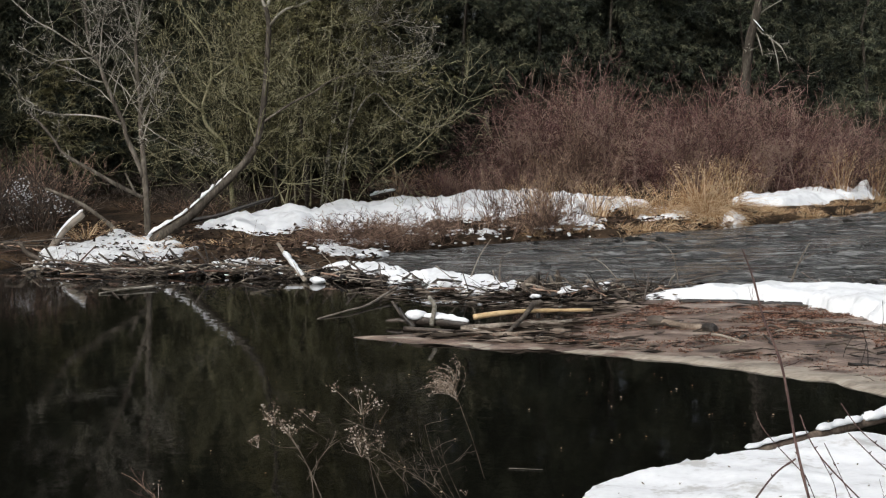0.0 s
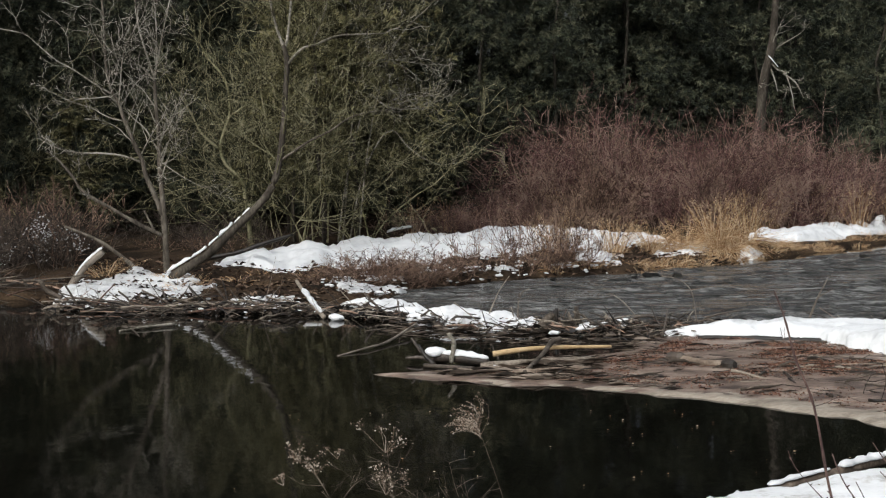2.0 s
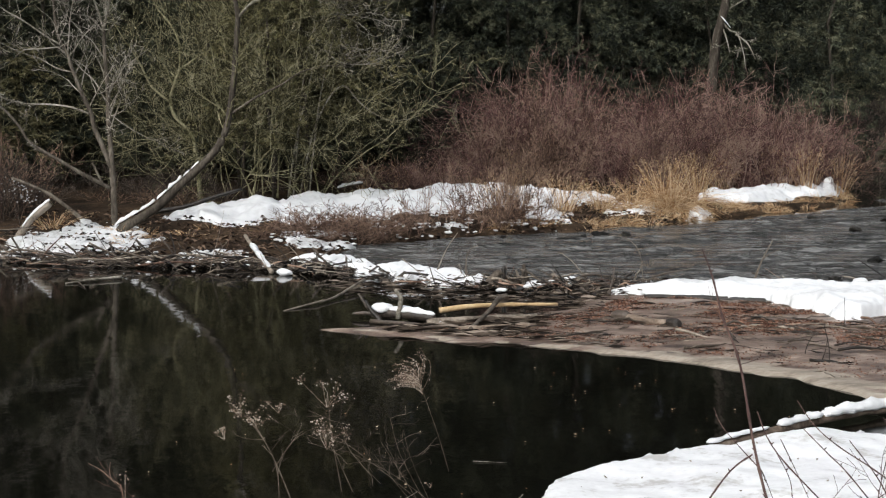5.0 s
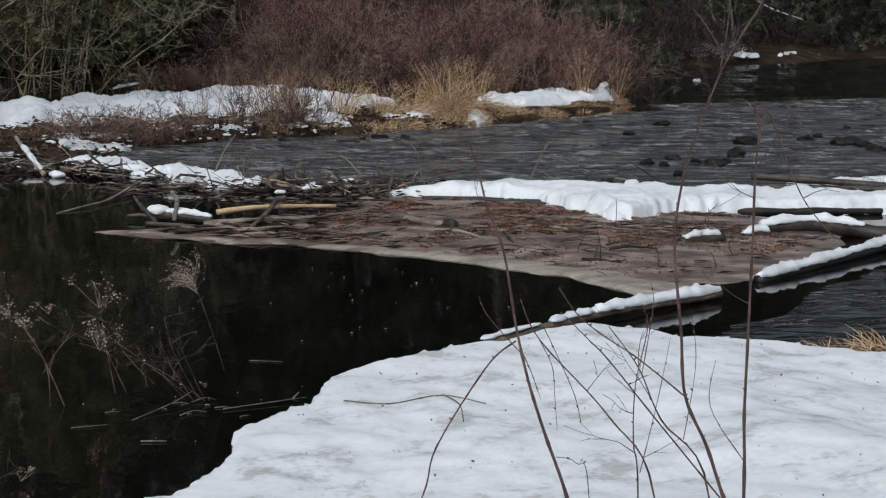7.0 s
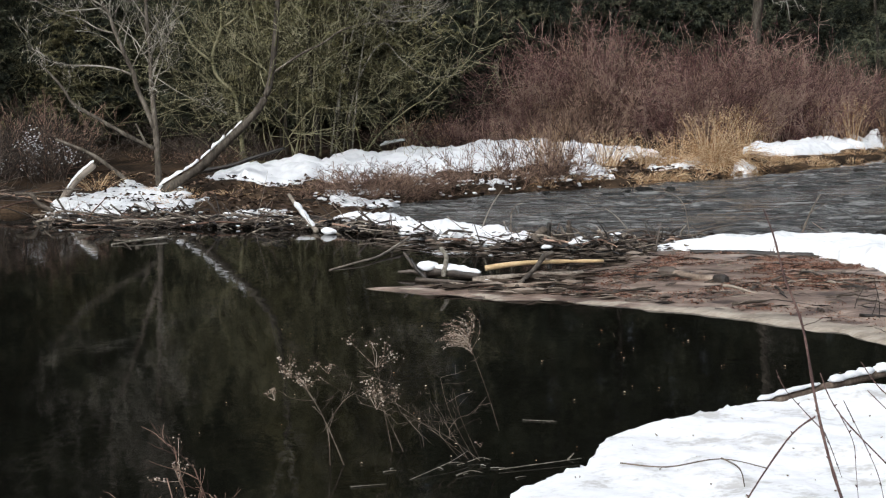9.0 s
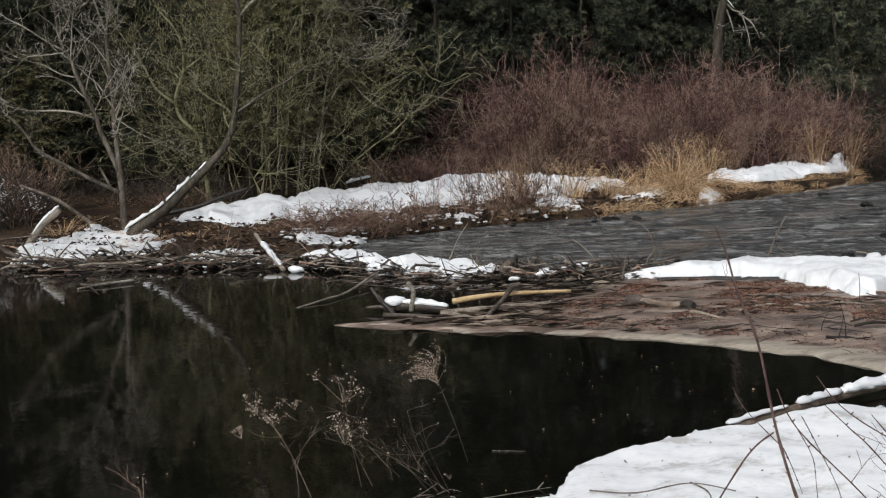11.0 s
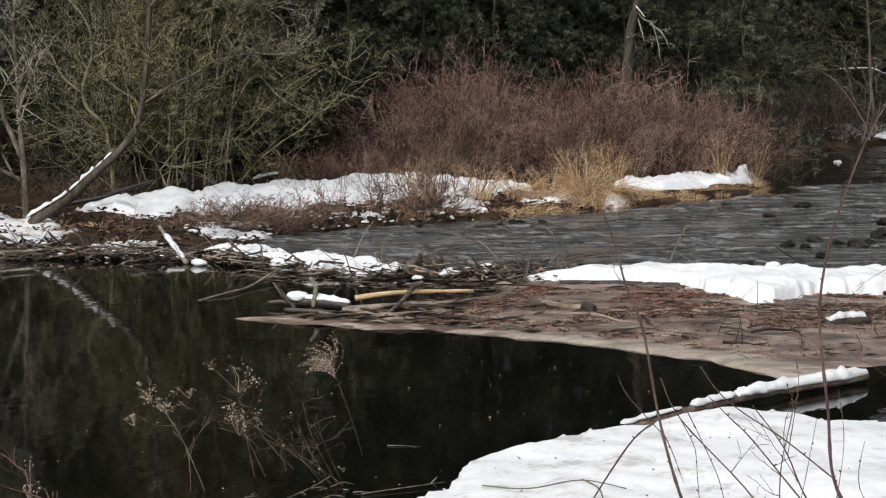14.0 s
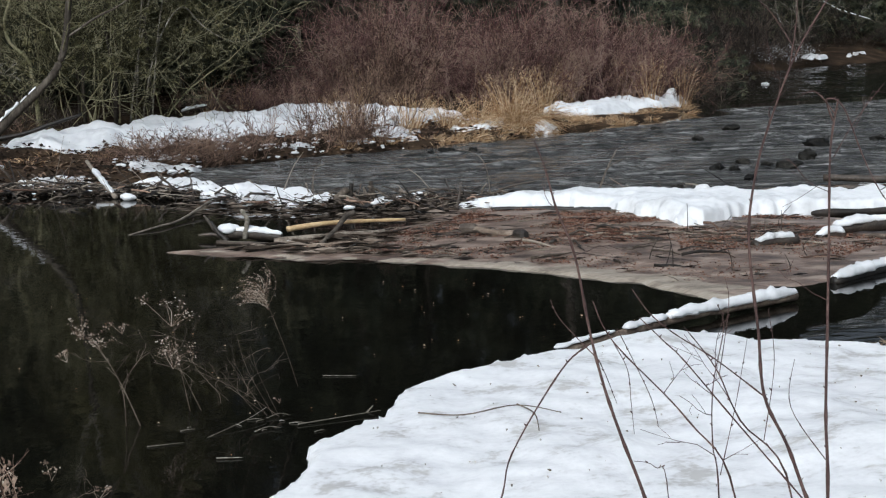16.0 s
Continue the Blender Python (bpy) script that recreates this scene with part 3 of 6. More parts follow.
OLIVE_CEDAR = cedar(61, 8.0, 1.6, 130, M_CEDAR_OLIVE, "olive-green cedar with feathery boughs behind the bare tree", "olive cedars", 0.19)
for i, (x, y, s) in enumerate(((-1.75, 30.6, 0.9), (-2.3, 29.7, 0.75), (-2.5, 31.9, 0.85), (-1.2, 32.4, 0.8), (-3.2, 32.8, 0.8), (-2.9, 30.6, 0.7), (-8.6, 30.2, 0.24), (-7.3, 32.4, 0.35))):
    m = pose(x, y, ground_at(x, y) - 0.05, 0, 0, 60 * i)
    ob = OLIVE_CEDAR if i == 0 else copy_thing(OLIVE_CEDAR, m)
    ob.matrix_basis = m
    ob.scale = (s, s, s) if s > 0.5 else (1.6 * s, 1.6 * s, s)


def ground_top(x, y):
    return max(0.0, ground_at(x, y))


def scatter(sources, spots, wobble=6.0):
    """Stands copies of the sources on the ground: spots of x, y, width and height factors."""
    for i, (x, y, sw, sh) in enumerate(spots):
        m = pose(x, y, ground_top(x, y), rng.uniform(-wobble, wobble), rng.uniform(-wobble, wobble), rng.uniform(0, 360))
        src = sources[i % len(sources)]
        ob = src if i < len(sources) else copy_thing(src, m)
        ob.matrix_basis = m
        ob.scale = (sw, sw, sh)


def on_land(x, y, margin=0.12):
    return depth_in(FAR_LAND, x, y) > margin


# red osier thicket
RED_SPEC = [(6, 0.17, 0.02, (7, 9), 0.44, 50, 3), (4, 0.25, 0.03, (3, 5), 0.52, 48, 3), (3, 0.28, 0.03, 0, 0.5, 36, 3)]
REDS = []
for i in range(4):
    REDS.append(thing("dogwood_shrub", (0, 0, 0), "leafless dogwood shrub with dense dark red twigs", "shrub", "red dogwood thicket"))
    bush(REDS[-1], 70 + i, 20, 1.85, 0.85, M_TWIG_BROWN if i == 2 else M_TWIG_RED, RED_SPEC, 0.009, 0.5, 0.0034)
spots, shaded_end = [], []
for row in range(4):
    x = 1.25 + 0.2 * row
    while x < 10.0:
        y = 33.4 + 0.75 * row + 0.16 * max(0, x - 5) + rng.uniform(-0.3, 0.3)
        mound = 0.80 + 0.6 * math.exp(-((x - 2.7) / 1.3) ** 2) + 0.5 * math.exp(-((x - 6.7) / 2.1) ** 2) + 0.05 * row
        y += 0.45 * max(0, x - 7.5)
        (spots if x < 9.0 + 0.25 * row else shaded_end).append((x, y, 1.0, 0.88 * mound * rng.uniform(0.88, 1.1)))
        x += rng.uniform(0.6, 0.95)
# these get the dark twigs later: the trees' shade put into the bark colour
shaded_far_spots = shaded_end
for i in range(26):
    t = i / 25
    (spots if t < 0.16 else shaded_far_spots).append((9.6 + 6.0 * t * t + rng.uniform(0, 1.2), 37.2 + 17.5 * t + rng.uniform(-1, 1), 1.1, rng.uniform(0.7, 1.1)))
for i in range(26):
    t = i / 25
    shaded_far_spots.append((9.8 + 8.0 * t + rng.uniform(-0.9, 0.3), 42.5 + 11.5 * t + rng.uniform(0, 2.5), 1.1, rng.uniform(0.85, 1.25)))
for x, y in ((0.7, 31.9), (1.1, 32.2), (1.45, 32.0), (1.7, 32.4), (0.2, 31.7), (-0.6, 31.2)):
    spots.append((x, y, 0.5, rng.uniform(0.28, 0.45)))
for i in range(9):
    x = 13.5 + i * 1.8
    shaded_far_spots.append((x, 54.5 + 0.6 * (x - 15) + rng.uniform(0, 0.9), 1.2, rng.uniform(0.3, 0.6)))
for i in range(5):
    x = 16 + i * 3.1
    shaded_far_spots.append((x, 57.4 + 0.45 * (x - 16) + rng.uniform(-0.6, 0.8), 1.5, rng.uniform(0.9, 1.6)))
scatter(REDS, [q for q in spots if on_land(q[0], q[1], -0.2) and not (18.2 < q[0] < 20.3 and q[1] < 58.3)])


# the bare trees at the dam
TREE_SPEC = [(7, 0.09, 0.03, (8, 10), 0.42, 46, 5), (7, 0.17, 0.05, (5, 7), 0.5, 44, 4), (6, 0.2, 0.04, (3, 4), 0.56, 40, 3), (5, 0.2, 0.03, 0, 0.4, 40, 3)]


def smooth_line(pts, per=4):
    """Points of a smooth curve through pts."""
    pts = [Vector(p) for p in pts]
    out = []
    for i in range(len(pts) - 1):
        p0, p1, p2, p3 = pts[max(i - 1, 0)], pts[i], pts[i + 1], pts[min(i + 2, len(pts) - 1)]
        for k in range(per):
            t = k / per
            out.append(0.5 * (2 * p1 + (p2 - p0) * t + (2 * p0 - 5 * p1 + 4 * p2 - p3) * t * t + (3 * p1 - p0 - 3 * p2 + p3) * t**3))
    out.append(pts[-1])
    return out


def limbed(ob, name, pts, r0, r1, seed, side=0, side_len=1.2, tip=0.0, mat=None, twig=None, sides=9, above=0.25):
    """A trunk or limb along pts, with side branches as parts of it."""
    r = random.Random(seed)
    line = smooth_line(pts)
    n = len(line)
    radii = [(r0 + (r1 - r0) * i / (n - 1)) * (1 + 0.06 * r.gauss(0, 1)) for i in range(n)]
    sh = Shell()
    sh.tube(line, radii, sides)
    trunk = part(name, sh, mat or M_BARK, ob)
    if tip:
        tw = Shell()
        sprout(tw, r, line[-1], (line[-1] - line[-3]).normalized(), tip, r1, 1, TREE_SPEC, 0.0035)
        part("branch", tw, mat or M_BARK, trunk)
    for k in range(side):
        t = above + (1 - above) * (k + r.random()) / side
        i = min(int(t * (n - 1)), n - 2)
        a = r.uniform(0, 6.283)
        d = ((line[i + 1] - line[i]).normalized() * 0.6 + Vector((math.cos(a), math.sin(a) * 0.7, r.uniform(-0.1, 0.6)))).normalized()
        tw = Shell()
        sprout(tw, r, line[i], d, side_len * r.uniform(0.6, 1.2), min(radii[i] * 0.4, 0.012), 1, TREE_SPEC, 0.0035)
        part("branch", tw, twig or M_TWIG_PALE, trunk)
    return trunk


twin = thing("bare_tree", (-4.35, 25.0, 0.12), "leafless grey tree with two stems at the water", "tree")
limbed(twin, "trunk", [(0.03, 0, -0.2), (0.02, 0, 0.09), (0.01, 0, 0.69), (-0.02, 0, 1.29), (-0.05, 0, 1.81), (-0.05, 0.02, 2.18), (-0.09, 0.04, 2.67), (-0.1, 0.05, 3.12)], 0.053, 0.024, 3, 10, 1.0, 0, above=0.5)
limbed(twin, "trunk", [(-0.02, 0, 1.05), (-0.14, -0.03, 1.38), (-0.25, -0.05, 1.64), (-0.30, -0.06, 1.88), (-0.41, -0.08, 2.14), (-0.55, -0.1, 2.51), (-0.62, -0.1, 2.75), (-0.72, -0.1, 2.92), (-0.79, -0.1, 3.2), (-0.81, -0.1, 3.57), (-0.82, -0.1, 4.1), (-0.86, -0.1, 4.6)], 0.040, 0.016, 4, 16, 1.0, 1.5, above=0.3)
for k, (pts, r0, r1, side, ln, tip) in enumerate((
        ([(-0.1, 0.05, 3.1), (-0.14, 0, 3.28), (-0.23, -0.02, 3.57), (-0.32, 0, 3.93), (-0.35, 0, 4.22), (-0.41, 0, 4.6)], 0.028, 0.013, 8, 0.8, 1.2),
        ([(-0.1, 0.05, 3.1), (-0.08, 0.1, 3.28), (-0.08, 0.2, 3.6), (-0.09, 0.25, 3.84), (-0.11, 0.3, 4.18)], 0.025, 0.012, 6, 0.7, 1.2),
        ([(-0.1, 0.05, 3.1), (-0.05, -0.05, 3.27), (0.02, -0.1, 3.57), (0.09, -0.15, 3.85), (0.2, -0.2, 4.26)], 0.026, 0.012, 8, 0.8, 1.2),
        ([(-0.1, 0.03, 3.08), (-0.3, -0.05, 3.3), (-0.51, -0.15, 3.34), (-0.67, -0.2, 3.49), (-0.77, -0.2, 3.61)], 0.02, 0.01, 4, 0.5, 0.6),
        ([(-0.62, -0.1, 2.72), (-0.57, -0.2, 3.04), (-0.53, -0.25, 3.33), (-0.46, -0.3, 3.59)], 0.02, 0.01, 4, 0.6, 0.8),
        ([(-0.72, -0.1, 2.88), (-0.96, -0.2, 3.04), (-1.25, -0.3, 3.25), (-1.49, -0.35, 3.39), (-1.73, -0.4, 3.61), (-1.94, -0.4, 3.78), (-2.3, -0.4, 3.86)], 0.022, 0.009, 10, 0.7, 0.5),
        ([(-0.72, -0.1, 2.85), (-0.97, -0.25, 2.82), (-1.22, -0.3, 2.8), (-1.34, -0.3, 2.7)], 0.018, 0.008, 4, 0.5, 0.4),
        ([(-0.52, -0.1, 2.47), (-0.77, -0.1, 2.53), (-1.06, 0.0, 2.68), (-1.26, 0.05, 2.74), (-1.51, 0.1, 2.84)], 0.018, 0.008, 6, 0.5, 0.5),
        ([(-0.33, -0.06, 1.86), (-0.58, -0.2, 1.96), (-0.87, -0.3, 2.0), (-1.19, -0.35, 2.01), (-1.44, -0.4, 2.07), (-1.64, -0.4, 2.17), (-1.82, -0.4, 2.44)], 0.024, 0.008, 8, 0.5, 0.3),
        ([(-0.07, 0.02, 2.02), (-0.26, 0.1, 2.34), (-0.45, 0.15, 2.51), (-0.56, 0.2, 2.63)], 0.017, 0.009, 4, 0.5, 0.5),
        ([(-0.05, 0, 1.74), (0.06, -0.1, 2.02), (0.13, -0.15, 2.18)], 0.016, 0.009, 3, 0.5, 0.6),
        ([(-0.03, 0, 1.86), (0.26, -0.1, 1.66), (0.6, -0.2, 1.48)], 0.013, 0.007, 4, 0.5, 0.4))):
    limbed(twin, "limb", pts, 0.72 * r0, 0.75 * r1, 600 + k, (3 * side + 3) // 5, ln, tip, M_TWIG_PALE, sides=6)
limbed(twin, "limb", [(-0.03, -0.02, 0.74), (-0.39, -0.2, 0.95), (-0.73, -0.3, 1.17), (-1.13, -0.4, 1.43), (-1.28, -0.4, 1.66), (-1.48, -0.4, 1.9), (-1.62, -0.4, 2.02)], 0.031, 0.016, 6, 3, 0.4, 0, sides=7)
limbed(twin, "limb", [(-0.13, -0.07, 0.79), (-0.22, -0.1, 0.99), (-0.28, -0.1, 1.12)], 0.024, 0.014, 7, 0, sides=6)

bent = thing("bent_tree", (-4.16, 24.6, 0.15), "leafless tree leaning low, snow on its trunk, then bending upright", "tree")
BENT = [(-0.15, 0, -0.05), (0.0, 0, 0.12), (0.3, 0, 0.30), (0.56, 0, 0.47), (0.88, 0, 0.78), (1.2, 0, 1.08), (1.4, 0, 1.29), (1.53, 0, 1.51), (1.61, 0.02, 1.78), (1.68, 0.05, 2.31), (1.72, 0.08, 2.83), (1.75, 0.1, 3.27), (1.70, 0.1, 3.55)]
bent_trunk = limbed(bent, "trunk", BENT, 0.076, 0.034, 13, 12, 1.2, 0, M_BARK_DARK, M_TWIG_OLIVE, above=0.6)
for k, (pts, r0, r1, side, ln, tip) in enumerate((
        ([(1.7, 0.1, 3.53), (1.62, 0.1, 3.75), (1.55, 0.1, 4.03), (1.48, 0.1, 4.44)], 0.036, 0.022, 8, 1.0, 1.2),
        ([(1.71, 0.1, 3.52), (1.76, 0.1, 3.63), (1.81, 0.1, 4.03), (1.85, 0.1, 4.44)], 0.036, 0.022, 8, 1.0, 1.2),
        ([(1.75, 0.1, 3.25), (1.97, 0, 3.47), (2.23, -0.1, 3.55), (2.49, -0.15, 3.65), (2.73, -0.2, 3.67), (3.21, -0.2, 3.68)], 0.03, 0.011, 12, 0.9, 0.8),
        ([(2.21, -0.1, 3.54), (2.19, -0.15, 3.63), (2.33, -0.2, 3.94), (2.39, -0.2, 4.19)], 0.02, 0.01, 5, 0.6, 0.6),
        ([(1.63, 0.03, 1.83), (2.07, -0.1, 2.11), (2.39, -0.2, 2.26), (2.68, -0.2, 2.45), (2.96, -0.2, 2.53)], 0.026, 0.010, 10, 0.9, 0.8))):
    limbed(bent, "limb", pts, 0.75 * r0, 0.75 * r1, 620 + k, side, ln, tip, M_BARK if k == 4 else M_TWIG_PALE, M_TWIG_OLIVE, sides=6)


def snow_cap(parent, pts, width, thick, seed=1, label="white snow lying along the top", under=0.35, mat=M_SNOW):
    """Snow lying along the top of a log: a flattened, lumpy roll."""
    r = random.Random(seed)
    line = smooth_line(pts, 10)
    n = len(line)
    verts, faces = [], []
    for i, p in enumerate(line):
        d = (line[min(i + 1, n - 1)] - line[max(i - 1, 0)]).normalized()
        a = Vector((d.y, -d.x, 0)).normalized()
        e = min(1.0, 0.55 + 3.5 * min(i, n - 1 - i) / n)
        lump = e * (1 + 0.42 * noise.noise(p * 3.1 + Vector((seed, 0, 0))) + 0.4 * noise.noise(p * 9.0 + Vector((0, seed, 0))))
        for k in range(8):
            w = 2 * math.pi * k / 8
            up = math.sin(w)
            q = 1 + 0.4 * noise.noise(p * 16.0 + Vector((3 * k, seed, 0)))
            verts.append(p + a * width * lump * q * math.cos(w) + Vector((0, 0, thick * lump * q * (up if up > 0 else under * up))))
    for i in range(n - 1):
        for k in range(8):
            faces.append((i * 8 + k, i * 8 + (k + 1) % 8, i * 8 + 8 + (k + 1) % 8, i * 8 + 8 + k))
    faces += [tuple(range(7, -1, -1)), tuple((n - 1) * 8 + k for k in range(8))]
    sh = Shell()
    sh.v, sh.f = verts, faces
    return part("snow_cap", sh, mat, parent, label)


for k, (a, b, w) in enumerate(((-0.1, 0.26, 0.055), (0.27, 0.5, 0.05), (0.53, 0.68, 0.045), (0.69, 0.9, 0.05), (0.92, 1.02, 0.038), (1.04, 1.16, 0.044))):
    top = [(x, 0.02, 0.232 + 0.585 * x + 0.28 * max(0, x - 0.45)) for x in (a, (a + b) / 2, b)]
    snow_cap(bent_trunk, top, 0.72 * w, 0.9 * w, 3 + k, under=0.05)

# bare shrubs under the cedars
OLIVE_SPEC = [(10, 0.25, 0.02, (8, 11), 0.42, 50, 4), (5, 0.15, 0.02, (5, 7), 0.5, 46, 3), (4, 0.17, 0.0, (2, 3), 0.5, 45, 3), (3, 0.25, 0.0, 0, 0.5, 40, 3)]
OLIVES = []
for i in range(3):
    OLIVES.append(thing("willow_shrub", (0, 0, 0), "tall leafless olive-brown shrub with tangled twigs", "shrub", "bare shrubs under the cedars"))
    bush(OLIVES[-1], 90 + i, 6, 4.3, 0.75, M_TWIG_OLIVE, OLIVE_SPEC, 0.013, 0.35, 0.0042)
scatter(OLIVES, [(-2.6, 28.4, 1, 1.1), (-1.5, 29.6, 1, 1.1), (-3.3, 29.2, 0.9, 1.0), (-2.9, 31.2, 1.1, 1.2), (-2.1, 30.3, 0.9, 1.15), (-3.9, 30.4, 0.9, 1.0),
                 (-8.6, 32, 1, 1.0), (16.5, 56.8, 1, 1.1), (14.5, 55.5, 1.2, 1.3), (19, 59, 1.2, 1.3), (24, 62, 1.3, 1.4), (12.2, 51, 1.1, 1.1)])
# crooked stems that stand out of the tangle
crooked = thing("willow_shrub", (-3.3, 28.0, 0.2), "crooked olive-grey willow stems behind the leaning tree", "shrub", "bare shrubs under the cedars")
for k, (pts, r0, r1) in enumerate((([(-0.1, 0, -0.2), (-0.12, 0, 0.5), (-0.18, 0, 1.07), (-0.24, 0, 1.38), (-0.51, 0, 1.66), (-0.58, 0, 1.97), (-0.5, 0, 2.25), (-0.42, 0, 2.48), (-0.43, 0, 2.9), (-0.54, 0, 3.16), (-0.76, 0, 3.44)], 0.04, 0.016),
                                   ([(-0.58, 0, 1.9), (-0.88, -0.1, 2.17), (-1.05, -0.15, 2.53), (-1.2, -0.2, 2.8)], 0.024, 0.012), ([(-0.42, 0, 2.46), (-0.15, 0.1, 2.65), (-0.01, 0.1, 2.79), (0.1, 0.1, 3.2)], 0.022, 0.01))):
    limbed(crooked, "stem", pts, r0, r1, 640 + k, 9, 0.9, 0.8, M_TWIG_OLIVE, M_TWIG_OLIVE, 6)
arching = thing("willow_shrub", (-1.3, 30.0, 0.25), "tall grey willow shrub with long arching branches", "shrub", "bare shrubs under the cedars")
for k, pts in enumerate(([(-0.8, 0, -0.2), (-0.62, 0, 1.03), (-0.46, 0, 1.75), (-0.31, 0, 2.36), (-0.15, 0, 2.78), (0.14, -0.1, 2.58), (0.43, -0.2, 2.51), (0.83, -0.2, 2.53)],
                         [(-0.6, 0.1, -0.2), (-0.37, 0.1, 1.03), (-0.1, 0, 1.75), (0.24, 0, 2.13), (0.53, -0.1, 1.85), (0.83, -0.2, 1.62), (1.12, -0.2, 1.5)],
                         [(-0.7, 0.2, -0.2), (-0.57, 0.2, 1.34), (-0.46, 0.2, 2.36), (-0.3, 0.1, 3.07), (-0.05, 0, 3.37), (0.34, 0, 3.4), (0.83, 0, 3.31)],
                         [(-0.4, 0, -0.2), (-0.26, 0, 1.24), (-0.1, 0, 2.26), (0.16, 0, 3.27), (0.47, 0, 3.88), (0.88, 0, 4.28)],
                         [(-0.95, 0, -0.2), (-0.88, 0, 1.44), (-0.66, 0, 2.46), (-0.55, 0, 3.28), (-0.24, 0, 3.98), (0.07, 0, 4.49)],
                         [(-1.2, 0, -0.2), (-1.24, 0, 1.24), (-1.18, 0, 2.06), (-1.32, 0, 2.87), (-1.16, 0, 3.68), (-0.95, 0, 4.39)])):
    limbed(arching, "stem", pts, 0.019, 0.007, 660 + k, 5 if k in (1, 6) else 15, 0.9, 0.5, M_TWIG_OLIVE if k > 3 else M_TWIG_PALE, M_TWIG_OLIVE if k % 2 else M_TWIG_PALE, 5, 0.5)

# low brown shrubs along the far edge
LOW_SPEC = [(4, 0.14, 0.02, (5, 8), 0.5, 38, 3), (3, 0.17, 0.03, (2, 3), 0.5, 38, 3), (2, 0.15, 0.0, 0, 0.5, 30, 3)]
LOWS = []
for i in range(3):
    LOWS.append(thing("low_shrub", (0, 0, 0), "low leafless shrub with fine red-brown twigs", "shrub", "low shrubs along the far edge"))
    bush(LOWS[-1], 110 + i, 9, 0.85, 0.8, M_TWIG_BROWN, LOW_SPEC, 0.0065, 0.35, 0.0036)
spots = []
while len(spots) < 30:
    t = rng.random()
    x, y = -1.8 + 4.0 * t, 24.3 + 2.3 * t + rng.uniform(-0.3, 0.8)
    if on_land(x, y, 0.1):
        spots.append((x, y, 1.0, rng.uniform(0.4, 0.85) * (0.6 + 0.3 * t)))
for _ in range(7):
    spots.append((rng.uniform(0.2, 2.3), rng.uniform(26.9, 28.2), 0.8, rng.uniform(1.0, 1.5)))
while len(spots) < 58:
    x = rng.uniform(-1.6, 5.4)
    y, h = 32.6 + rng.uniform(0, 0.9) - 0.06 * (x - 1) ** 2, rng.uniform(0.9, 1.7)
    spots.append((x, y, 0.9, h if x > 1.6 else 0.4 * h))
for _ in range(4):
    spots.append((rng.uniform(-5.2, -3.2), rng.uniform(26.6, 29.5), 0.7, rng.uniform(0.2, 0.4)))
for _ in range(7):
    spots.append((rng.uniform(-8.2, -6.1), rng.uniform(26.8, 28.6), 1.1, rng.uniform(0.9, 1.5)))
scatter(LOWS, spots, 10)
# bark of the dark shrubs, and shaded colour for the thicket's far end
M_TWIG_DARK_SHADED = material("dark_and_shaded_twig_bark", [(0.02, 0.015, 0.012), (0.055, 0.042, 0.034), (0.14, 0.112, 0.09)], 1.5, 0.8, 0.2, 20, 0.2, island=0.7)
DARKS = []
for i in range(2):
    DARKS.append(thing("dark_shrub", (0, 0, 0), "dark grey-brown leafless shrub among dead branches, also for shaded thicket", "shrub", "dark shrubs by the dead branches"))
    bush(DARKS[-1], 120 + i, 12, 0.9, 0.8, M_TWIG_DARK_SHADED, LOW_SPEC, 0.006, 0.35)
spots = []
while len(spots) < 26:
    spots.append((rng.uniform(-9.5, -6.1), rng.uniform(24.7, 28.6), 1.2, rng.uniform(0.6, 1.4)))
spots += [(rng.uniform(-5.9, -2.6), rng.uniform(26.9, 31.0), 1.2, rng.uniform(0.5, 1.0)) for _ in range(22)][::3]
spots += [(9.2, 19.4, 0.8, 0.5), (10.0, 19.2, 0.9, 0.6), (8.7, 19.9, 0.6, 0.4)]
# far thicket under the trees, its shade given by the darker twig colour
spots += [(x, y, 1.5 * w, 2.0 * h) for x, y, w, h in shaded_far_spots if on_land(x, y, -0.2) and not (18.2 < x < 20.6 and y < 56.5)]
scatter(DARKS, spots, 10)


